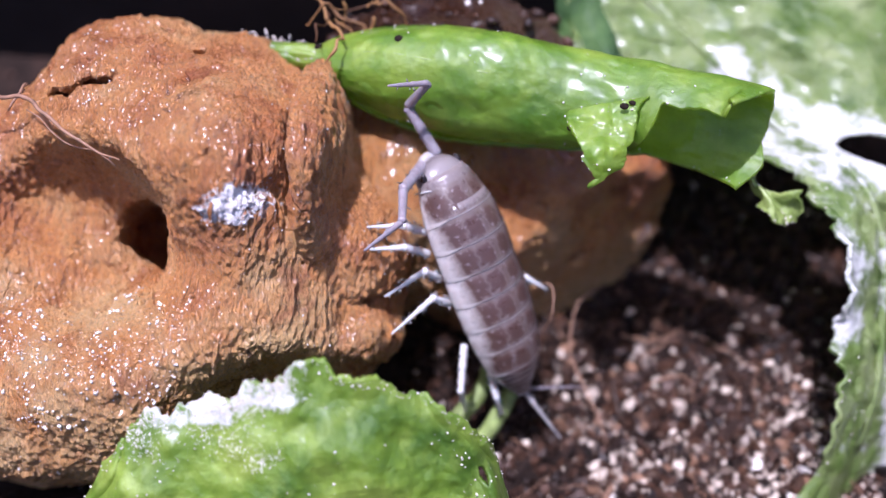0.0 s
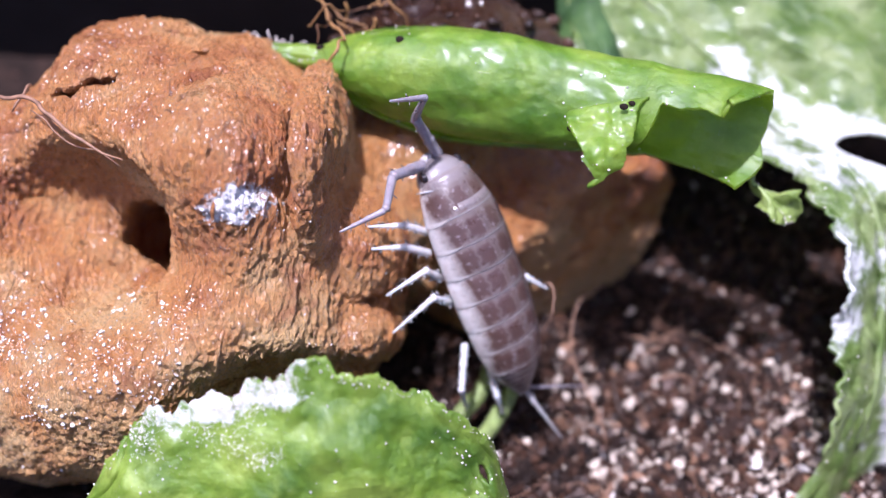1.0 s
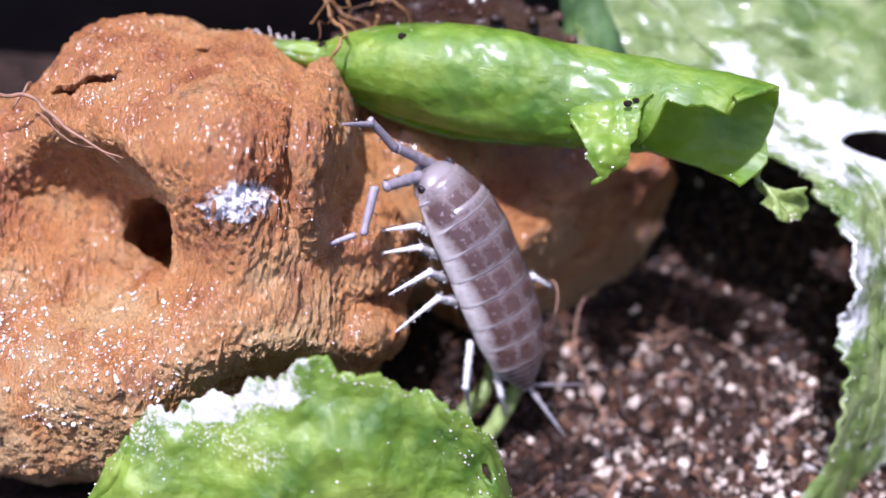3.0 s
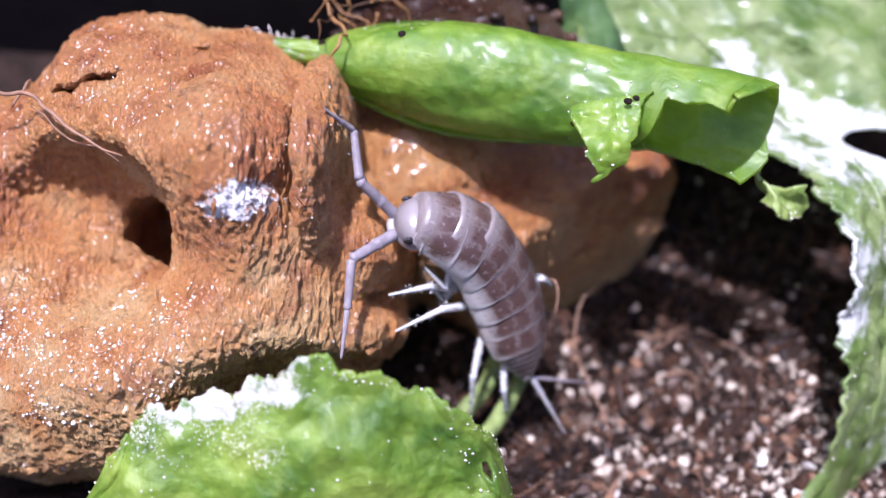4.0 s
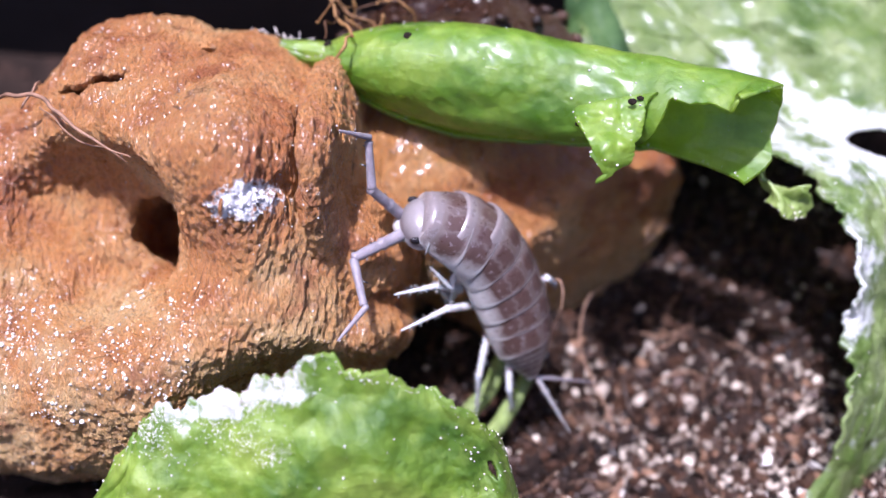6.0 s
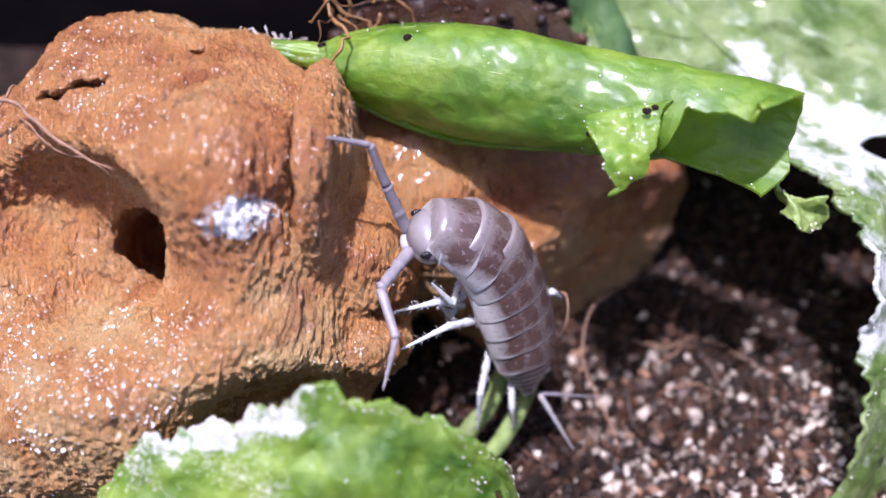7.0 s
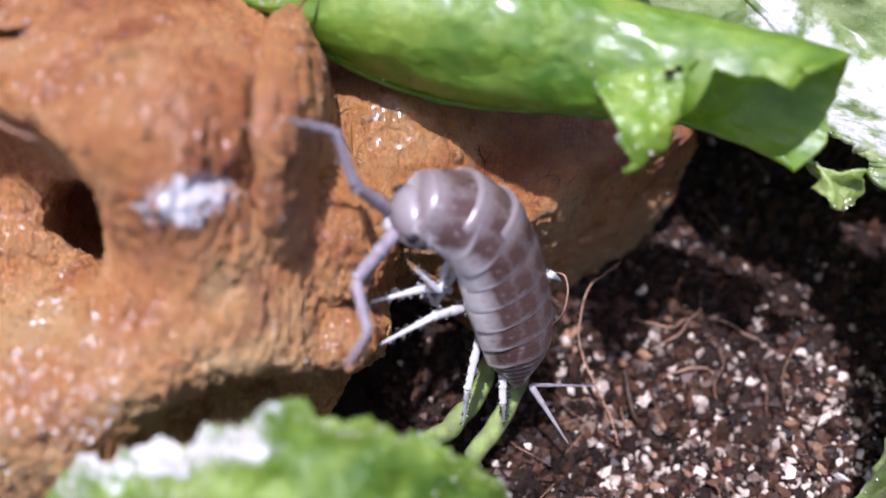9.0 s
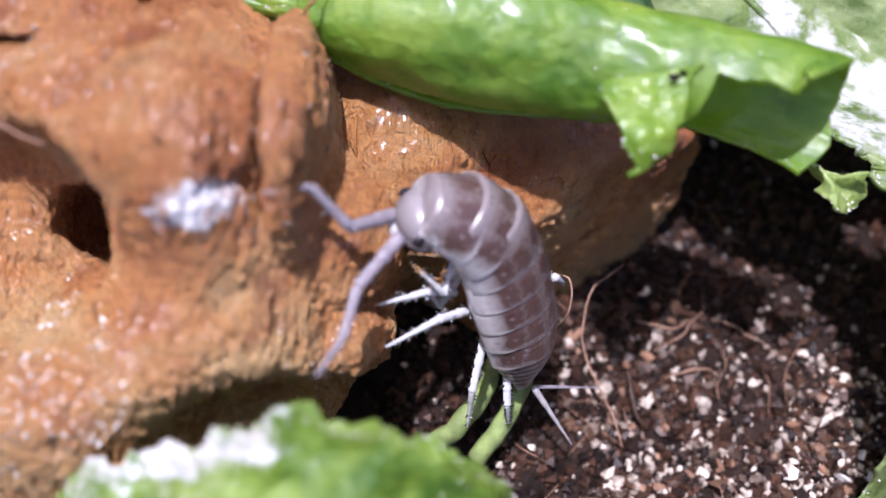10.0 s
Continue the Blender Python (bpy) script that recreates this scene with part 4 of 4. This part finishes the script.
# legs: hip and foot when stretched and when bowed
LEGS = [((-0.69, 0.69, -1.9), (-3.08, 0.88, -0.3), (0.38, -0.42, -1.68), (-0.9, -0.9, -0.6)),
        ((-0.57, -0.21, -2.1), (-3.19, -0.04, -0.3), (0.59, -1.14, -2.34), (-0.8, -1.5, -1.6)),
        ((-0.1, -1.28, -2.4), (-2.37, -1.94, -0.6), (0.44, -1.9, -2.79), (-2.37, -2.03, -0.6)),
        ((0.33, -2.34, -2.7), (-2.1, -3.46, -0.7), (1.11, -2.56, -3.05), (-2.1, -3.5, -0.7)),
        ((0.92, -4.1, -3.5), (1.04, -7.36, -5.25), (1.56, -3.76, -3.77), (1.05, -7.6, -5.25)),
        ((2.06, -5.4, -4.2), (2.65, -7.48, -5.25), (2.47, -5.25, -4.22), (2.65, -7.46, -5.25)),
        ((2.6, -0.9, -3.9), (4.62, -1.8, -4.3), (3.34, -1.82, -3.96), (4.62, -1.8, -4.3)),
        ((1.6, 1.2, -2.8), (1.9, 0.4, -4.6), (2.16, 0.41, -2.79), (2.2, -0.2, -4.2)),
        ((2.4, -3.0, -4.4), (2.8, -4.2, -7.2), (2.92, -3.02, -4.48), (2.8, -4.2, -7.2)),
        ((3.2, -4.6, -5.2), (4.1, -5.6, -8.0), (3.5, -4.4, -5.0), (4.1, -5.6, -8.0))]


def build_legs():
    for i, (hip0, foot0, hip1, foot1) in enumerate(LEGS):
        reach = max((Vector(hip0) - Vector(foot0)).length, (Vector(hip1) - Vector(foot1)).length)
        a, b = 0.50 * reach, 0.54 * reach
        v, q = limb_data(a * 1.05, 0.18, 0.15, (0.45, 0.97), 12, 300 + i)
        upper = finish("leg_upper", v, q, LIMB, isopod, "pale bristly upper leg")
        v, q = limb_data(b, 0.14, 0.04, (0.3, 0.62), 18, 330 + i)
        lower = finish("leg_lower", v, q, LIMB, isopod, "pale bristly lower leg with a claw")
        rows_u, rows_l = [], []
        for t, k in ((0.0, 0), (2.7, 0), (3.25, 0.5), (3.8, 1), (10.0, 1)):
            hip, foot = Vector(hip0).lerp(Vector(hip1), k), Vector(foot0).lerp(Vector(foot1), k)
            bend = Vector((-0.15, 0.35, 0.9)).lerp(Vector((0.7, -0.2, -0.7)), k if i < 2 else 0)
            knee = two_link(hip, foot, a, b, bend)
            rows_u.append((t, rod_pose(hip, knee)))
            rows_l.append((t, rod_pose(knee, foot)))
        moving.append((upper, rows_u))
        moving.append((lower, rows_l))


build_legs()

# tail spikes
for tip, label in (((5.49, -8.82, -6.3), "pale pointed tail spike"), ((6.6, -6.4, -6.7), "thin translucent tail spike")):
    d = (Vector(tip) - Vector((3.6, -6.2, -5.1)))
    v, q = limb_data(d.length, 0.15 if tip[1] < -7 else 0.09, 0.02, (0.28,), 0, 350)
    ob = finish("tail_spike", v, q, FEELER if tip[1] > -7 else SKIN, isopod, label)
    moving.append((ob, [(t, rod_pose(p, tip)) for t, p in ((0.0, (3.55, -6.25, -5.1)), (2.7, (3.55, -6.25, -5.1)), (3.8, (3.8, -5.95, -5.1)), (10.0, (3.6, -5.95, -5.1)))]))

# feelers: rows of time and joint, from the brow to the tip
UPPER_1 = [(0, -1.35, 5.62, -0.75), (0.5, -1.19, 5.2, 1.01), (1, -1.34, 5.48, 0.66), (1.5, -1.31, 5.15, 1.0), (2, -1.69, 4.65, 1.22), (2.5, -1.73, 4.46, 1.31), (2.7, -1.83, 4.33, 1.34), (3.8, -3.71, 2.57, 0.53), (4, -3.29, 2.41, 0.91), (4.5, -3.58, 2.19, 0.69), (5, -3.24, 2.19, 1.15), (5.5, -3.33, 2.03, 1.2), (6.8, -2.58, 2.83, 1.64), (7, -2.64, 2.99, 1.32), (7.5, -2.98, 2.65, 1.28), (8, -2.89, 2.45, 1.41), (8.5, -2.89, 2.58, 1.53), (9, -2.92, 2.01, 1.82), (9.5, -3.5, 1.97, 1.76), (10, -3.55, 0.67, 2.02)]
UPPER_2 = [(0, -0.66, 6.38, 0.73), (0.5, -0.5, 5.7, 2.6), (1, -0.68, 5.78, 2.31), (1.5, -1.08, 5.58, 2.73), (2, -1.86, 5.31, 2.89), (2.5, -2.24, 5.27, 2.83), (2.7, -2.55, 5.09, 2.8), (3.8, -3.87, 4.48, 0.62), (4, -3.58, 4.31, 1.04), (4.5, -3.83, 3.68, 1.82), (5, -3.73, 4.05, 1.24), (5.5, -3.43, 3.79, 1.95), (6.8, -2.79, 4.75, 1.66), (7, -3.14, 4.34, 2.54), (7.5, -3.59, 3.74, 2.66), (8, -3.34, 3.67, 2.77), (8.5, -3.19, 3.64, 3.03), (9, -3.4, 3.76, 2.51), (9.5, -4.02, 3.02, 3.21), (10, -4.48, 2.28, 2.61)]
UPPER_3 = [(0, -1.97, 6.19, 1.95), (0.5, -1.74, 5.47, 3.89), (1, -1.94, 5.39, 3.53), (1.5, -1.73, 5.21, 4.37), (2, -2.58, 4.67, 4.41), (2.5, -2.7, 4.13, 4.15), (2.7, -3.07, 4.21, 4.28), (3.8, -5.21, 4.93, 1.86), (4, -4.5, 5.04, 2.48), (4.5, -5.24, 3.12, 2.93), (5, -5.3, 3.49, 2.15), (5.5, -4.48, 3.52, 3.44), (6.8, -3.74, 5.3, 3.15), (7, -4.54, 4.34, 3.79), (7.5, -5.41, 3.74, 3.34), (8, -4.65, 3.98, 4.1), (8.5, -4.52, 4.01, 4.32), (9, -4.76, 3.91, 3.83), (9.5, -5.0, 2.15, 4.57), (10, -5.68, 1.93, 4.01)]
LOWER_1 = [(0, -1.54, 2.33, 0.96), (0.5, -1.77, 2.89, 1.21), (1, -2.08, 2.78, 1.11), (1.5, -2.02, 2.41, 0.94), (2, -1.86, 2.36, 1.01), (2.5, -1.7, 2.18, 1.02), (2.7, -2.15, 2.86, 1.24), (3.8, -3.75, -0.46, 1.22), (4, -3.54, -0.47, 1.24), (4.5, -3.89, -0.99, 1.01), (5, -3.6, -0.49, 0.91), (5.5, -4.11, -0.83, 1.01), (6.8, -3.49, -0.11, 1.44), (7, -2.65, -0.84, 1.5), (7.5, -1.94, -1.29, 1.68), (8, -2.87, -1.27, 1.77), (8.5, -3.39, -0.89, 1.52), (9, -3.01, -1.22, 1.83), (9.5, -2.94, -0.98, 2.09), (10, -3.5, -1.74, 1.79)]
LOWER_2 = [(0, -1.53, 1.14, 2.32), (0.5, -1.85, 1.78, 2.62), (1, -2.18, 1.48, 2.34), (1.5, -2.15, 1.37, 2.41), (2, -2.07, 1.12, 2.29), (2.5, -1.68, 0.94, 2.32), (2.7, -2.45, 1.08, 1.24), (3.8, -4.1, -2.35, 1.27), (4, -3.82, -2.37, 1.26), (4.5, -3.13, -2.5, 1.46), (5, -3.04, -2.34, 0.93), (5.5, -3.29, -2.37, 1.36), (6.8, -3.22, -2.02, 1.46), (7, -2.22, -2.54, 2.28), (7.5, -1.58, -2.84, 2.74), (8, -2.36, -2.85, 2.73), (8.5, -2.85, -2.17, 2.81), (9, -2.34, -2.6, 2.98), (9.5, -2.22, -1.98, 3.51), (10, -3.53, -3.17, 3.04)]
LOWER_3 = [(0, -2.88, 0.01, 1.94), (0.5, -3.55, 1.2, 2.61), (1, -3.79, 0.68, 2.42), (1.5, -3.64, 1.13, 3.39), (2, -3.3, 0.27, 3.3), (2.5, -2.37, -0.72, 2.31), (2.7, -4.19, 0.62, 1.34), (3.8, -4.65, -4.19, 1.36), (4, -4.06, -4.29, 1.26), (4.5, -3.41, -3.65, 1.94), (5, -3.33, -4.01, 1.8), (5.5, -3.79, -3.5, 1.81), (6.8, -4.09, -2.9, 2.86), (7, -2.61, -4.44, 2.35), (7.5, -2.35, -4.3, 3.72), (8, -3.04, -4.13, 3.99), (8.5, -3.58, -2.2, 4.49), (9, -2.99, -3.13, 4.62), (9.5, -2.92, -3.8, 3.77), (10, -4.28, -3.64, 4.66)]


def brow_point(t, side):
    """Where a feeler leaves the brow at a time."""
    rows = trunk_rows(0.90)
    for (t0, m0), (t1, m1) in zip(rows, rows[1:]):
        if t <= t1:
            k = (t - t0) / (t1 - t0)
            return (m0 @ Vector((side * 0.42 * MM, 1.02 * MM, -0.12 * MM))).lerp(m1 @ Vector((side * 0.42 * MM, 1.02 * MM, -0.12 * MM)), k) / MM


def build_feelers():
    pieces = (("feeler_base", 2.40, 0.26, 0.20, (0.42, 0.97)), ("feeler_shaft", 1.95, 0.20, 0.15, (0.95,)), ("feeler_lash", 1.90, 0.14, 0.05, (0.4, 0.7)))
    for side, joints in ((1, (UPPER_1, UPPER_2, UPPER_3)), (-1, (LOWER_1, LOWER_2, LOWER_3))):
        rows = [[], [], []]
        for spots in zip(*joints):
            start = brow_point(spots[0][0], side)
            for k, spot in enumerate(spots):
                aim = Vector(spot[1:])
                rows[k].append((spot[0], rod_pose(start, aim)))
                start = start + (aim - start).normalized() * pieces[k][1]
        for k, (name, length, r0, r1, knots) in enumerate(pieces):
            v, q = limb_data(length * 1.02, r0, r1, knots, 3, 360 + k)
            moving.append((finish(name, v, q, FEELER, isopod, "violet-grey jointed feeler piece"), rows[k]))


build_feelers()


# ---- roots, fibres and soil crumbs ----
CHIP = granule_material("bark_chip", (0.03, 0.016, 0.010), (0.34, 0.19, 0.11), 0.5)
PALEROOT = plain("pale_root", (0.32, 0.19, 0.12), 0.5, 0.4, 0.4, 3.0)

TWIG = granule_material("rotten_twig", (0.07, 0.03, 0.012), (0.34, 0.18, 0.06), 0.6)


def strand(name, pts, radii, material, label, category, seed, wobble=0.12, group="", steps=50):
    base = np.array(pts[0], float)
    v, f = tube_data(np.array(pts, float) - base, radii, 7, steps, wobble, seed)
    return tagged(finish(name, v, f, material, m=place(*base)), label, category, group)


strand("root", [(8.0, -1.6, -8.8), (6.6, -2.6, -8.4), (6.05, -4.3, -8.4), (6.4, -5.8, -8.4), (7.1, -7.3, -7.8), (7.7, -9.0, -7.5)], (0.025, 0.035, 0.045, 0.045, 0.04, 0.03), PALEROOT,
       "thin curved pale brown root rising from the soil", "root", 401)
strand("root", [(4.4, -1.5, -4.4), (4.75, -1.6, -4.0), (4.85, -2.2, -4.0), (4.75, -3.0, -4.3), (4.5, -3.7, -5.5)], (0.03, 0.045, 0.045, 0.04, 0.03), PALEROOT,
       "small hooked pale root beside the isopod", "root", 402, 0.05)
strand("fibre", [(-18.2, 5.7, 0.6), (-16.4, 5.75, 1.6), (-14.6, 4.8, 2.2), (-13.3, 3.95, 2.5), (-12.0, 3.3, 2.9)], (0.07, 0.09, 0.08, 0.06, 0.02), ROOT,
       "dry brown fibre lying across the wood", "fibre", 403, 0.15, "dry fibres")
strand("fibre", [(-16.2, 5.3, 1.4), (-15.0, 4.6, 1.8), (-13.8, 4.0, 1.9), (-12.3, 3.2, 2.0)], (0.02, 0.035, 0.035, 0.015), ROOT,
       "dry brown fibre lying across the wood", "fibre", 404, 0.2, "dry fibres")
strand("fibre", [(-16.9, 6.9, -1.0), (-16.5, 6.2, 0.4), (-16.9, 5.4, 0.8)], (0.04, 0.06, 0.04), ROOT,
       "dry brown fibre lying across the wood", "fibre", 405, 0.15, "dry fibres")
strand("twig", [(-5.2, 10.6, -3.5), (-4.7, 9.6, -2.2), (-4.2, 8.9, -1.2), (-4.4, 8.2, -0.9), (-4.9, 7.6, -1.2)], (0.04, 0.09, 0.04, 0.08, 0.02), TWIG,
       "brown rotting twig stuck to the rolled leaf", "twig", 406, 0.45)
strand("twig", [(-5.6, 9.9, -3.0), (-4.9, 9.7, -2.2), (-4.1, 9.9, -2.4)], (0.04, 0.06, 0.02), TWIG,
       "brown rotting twig stuck to the rolled leaf", "twig", 407, 0.45)


def build_twigs():
    rng = np.random.default_rng(431)
    for k in range(9):
        p = np.array((rng.uniform(-5.4, -1.8), rng.uniform(9.5, 10.9), rng.uniform(-4.4, -3.2)))
        line = [p]
        way = rng.uniform(-0.5, 0.5, 3) + np.array((0.3, -0.4, 0.1))
        for i in range(4):
            line.append(line[-1] + way * rng.uniform(0.3, 0.7))
            way = way + rng.uniform(-0.5, 0.5, 3)
        r = rng.uniform(0.03, 0.075)
        strand("twig", line, (r, 1.4 * r, 0.7 * r, 1.2 * r, 0.3 * r), TWIG, "brown rotting twig behind the rolled leaf", "twig", 440 + k, 0.3, "rotting twigs")


build_twigs()


def crumb_meshes(count, material, flat, seed):
    """A few uneven crumb shapes, one millimetre across, for many crumbs to share."""
    out = []
    for k in range(count):
        bm = bmesh.new()
        bmesh.ops.create_icosphere(bm, subdivisions=1, radius=0.5)
        pts = np.array([v.co[:] for v in bm.verts])
        faces = [tuple(v.index for v in f.verts) for f in bm.faces]
        bm.free()
        rng = np.random.default_rng(seed + k)
        pts *= rng.uniform(0.5, 1.3, (len(pts), 1))
        pts *= np.array((1.0, rng.uniform(0.55, 0.95), rng.uniform(*flat)))
        me = bpy.data.meshes.new("crumb")
        me.from_pydata([tuple(MM * c for c in p) for p in pts], [], faces)
        me.materials.append(material)
        out.append(me)
    return out


def strew(name, meshes, count, lo, hi, area, seed, lift=0.25):
    rng = np.random.default_rng(seed)
    (x0, x1), (y0, y1) = area
    for _ in range(count):
        x, y = rng.uniform(x0, x1), rng.uniform(y0, y1)
        while bare_and_shaded([x], [y])[0] and rng.random() < 0.96:
            x, y = rng.uniform(x0, x1), rng.uniform(y0, y1)
        size = lo + (hi - lo) * rng.random() ** 2.2
        ob = new(name, meshes[rng.integers(len(meshes))])
        ob.parent = ground
        z = soil_level([x], [y])[0] + lift * size
        ob.matrix_basis = pose(x * MM, y * MM, z * MM, *rng.uniform(-35, 35, 2), rng.uniform(0, 360)) @ Matrix.Scale(size, 4)


def drift(name, material, count, lo, hi, area, seed, label, long=1.0, clump=False):
    """The finer crumbs, as one loose layer."""
    rng = np.random.default_rng(seed)
    (x0, x1), (y0, y1) = area
    xy = np.stack([rng.uniform(x0, x1, count), rng.uniform(y0, y1, count)], 1)
    xy = xy[~bare_and_shaded(xy[:, 0], xy[:, 1]) | (rng.random(count) < (0.12 if clump else 0.6))]
    if clump:
        p = np.concatenate([xy, np.zeros((len(xy), 1))], 1)
        lean = 0.06 * (xy[:, 0] - 8) - 0.08 * (xy[:, 1] - 22)
        xy = xy[(fbm(p, 0.55, 3, 88) + lean > 0.15) | (rng.random(len(xy)) < 0.15)]
    count = len(xy)
    size = lo + (hi - lo) * rng.random(count) ** 3.2
    z = soil_level(xy[:, 0], xy[:, 1])
    box = np.array([(1, 0, 0), (-1, 0, 0), (0, 1, 0), (0, -1, 0), (0, 0, 1), (0, 0, -1)], float) * 0.5
    tri = [(0, 2, 4), (2, 1, 4), (1, 3, 4), (3, 0, 4), (2, 0, 5), (1, 2, 5), (3, 1, 5), (0, 3, 5)]
    verts, faces = [], []
    for i in range(count):
        turn = np.linalg.qr(rng.normal(size=(3, 3)))[0]
        shape = (box * rng.uniform(0.6, 1.3, (6, 1)) * np.array((long, 1, 1))) @ turn * size[i]
        o = len(verts)
        verts += [tuple(v) for v in shape + np.array((xy[i, 0], xy[i, 1], z[i] + 0.3 * size[i]))]
        faces += [tuple(o + j for j in f) for f in tri]
    return tagged(finish(name, verts, faces, material, ground, label, smooth=False), kind="stuff")


def bare_and_shaded(x, y):
    """Where the soil lies dark and bare; left and far terms put in shade."""
    p = np.stack([np.asarray(x, float), np.asarray(y, float), np.zeros(np.shape(x))], 1)
    return 0.6 * fbm(p, 0.3, 2, 77) + 0.5 * fbm(p, 0.9, 2, 78) + 0.6 * np.clip((7.8 - p[:, 0]) / 2.4, 0, 1.5) + 0.8 * np.clip((p[:, 1] + 0.3 * (p[:, 0] - 9) - 24.6) / 2.6, 0, 1.4) > 0.5


NEAR = ((1.0, 18.5), (13.0, 33.0))
drift("fine_crumbs", BROWN, 30000, 0.06, 0.6, ((-2, 24), (10, 40)), 501, "fine brown soil crumbs", 1.5)
drift("fine_granules", GRIT, 26000, 0.04, 0.48, ((-2, 22), (10, 40)), 502, "fine white granules", 1.3, True)
drift("wide_crumbs", BROWN, 2500, 0.15, 0.9, ((-30, 30), (0, 47)), 503, "brown soil crumbs", 1.5)
strew("soil_crumb", crumb_meshes(6, CHIP, (0.35, 0.7), 610), 280, 0.25, 1.1, NEAR, 504)
strew("white_granule", crumb_meshes(6, GRIT, (0.6, 0.95), 620), 290, 0.2, 0.8, ((4.5, 18.0), (13.0, 26.0)), 505, 0.4)

strew("white_granule", crumb_meshes(4, WHITE, (0.6, 0.95), 640), 30, 0.3, 0.8, ((7.0, 18.0), (13.0, 20.5)), 507, 0.4)


def build_frass():
    spots = ((-1.8, 8.55, -0.75, 0.20), (-5.3, 8.6, -2.75, 0.16), (6.9, 5.45, 1.75, 0.16), (7.25, 5.6, 1.55, 0.13), (4.9, 4.65, 1.35, 0.15))
    for k, (u, v, w, size) in enumerate(spots):
        bm = bmesh.new()
        bmesh.ops.create_icosphere(bm, subdivisions=2, radius=1.0)
        pts = np.array([x.co[:] for x in bm.verts])
        faces = [tuple(x.index for x in f.verts) for f in bm.faces]
        bm.free()
        pts = pts * (1 + 0.35 * fbm(pts, 1.4, 3, 520 + k))[:, None] * np.array((size, 0.75 * size, 0.7 * size))
        tagged(finish("frass_crumb", pts, faces, SOIL, m=place(u, v, w)), "tiny dark frass crumb stuck to the rolled leaf", "crumb", "frass crumbs on the leaf")


def build_mould():
    rng = np.random.default_rng(541)
    verts, faces = [], []
    for k in range(70):
        root = np.array((rng.normal(0, 0.75), rng.normal(0, 0.2), rng.normal(0, 0.4)))
        tip = root + np.array((rng.normal(0, 0.3), rng.uniform(0.1, 0.6), rng.normal(0.1, 0.3)))
        v, f = tube_data([root, (root + tip) / 2 + rng.normal(0, 0.12, 3), tip], (0.015, 0.02, 0.03), 5, 8)
        o = len(verts)
        verts += v
        faces += [tuple(o + i for i in q) for q in f]
    tagged(finish("mould_tuft", verts, faces, WHITE, m=place(-8.3, 8.7, -4.4)), "fluffy white mould tuft on the top of the wood", "mould")


build_frass()
build_mould()
for k, (line, r) in enumerate((([(9.0, -4.2, -10.9), (10.2, -4.6, -10.2), (11.6, -4.4, -10.9)], 0.05), ([(8.2, -6.4, -9.4), (8.5, -7.6, -8.7), (9.0, -8.8, -8.4)], 0.13),
                               ([(9.5, -5.6, -10.4), (10.6, -5.0, -9.8), (12.0, -4.2, -11.2)], 0.045), ([(12.5, -4.5, -11.2), (14.0, -5.0, -10.4), (15.8, -6.2, -9.9)], 0.03),
                               ([(10.0, -6.8, -9.8), (11.4, -6.3, -9.4), (12.6, -6.9, -10.0)], 0.06))):
    strand("coir_fibre", line, (0.6 * r, r, 0.9 * r, 0.4 * r), PALEROOT if k != 1 else CHIP, "loose tan coir fibre lying on the soil", "fibre", 550 + k, 0.2, "coir fibres")


def soil_threads():
    rng = np.random.default_rng(506)
    verts, faces = [], []
    for k in range(45):
        x, y = rng.uniform(2, 20), rng.uniform(14, 36)
        ang, n = rng.uniform(0, 6.28), 4
        step = rng.uniform(0.5, 1.3)
        line = []
        for i in range(n):
            line.append((x, y, soil_level([x], [y])[0] + 0.25 + rng.uniform(0, 0.5) * (0 < i < n - 1)))
            x, y = x + step * math.cos(ang), y + step * math.sin(ang)
            ang += rng.uniform(-0.7, 0.7)
        v, f = tube_data(line, (0.02, 0.03, 0.026, 0.012), 5, 10)
        o = len(verts)
        verts += v
        faces += [tuple(o + i for i in q) for q in f]
    return tagged(finish("soil_threads", verts, faces, ROOT, ground, "fine brown root threads"), kind="stuff")


soil_threads()


def motions():
    for ob, rows in moving:
        walk(ob, rows)


motions()
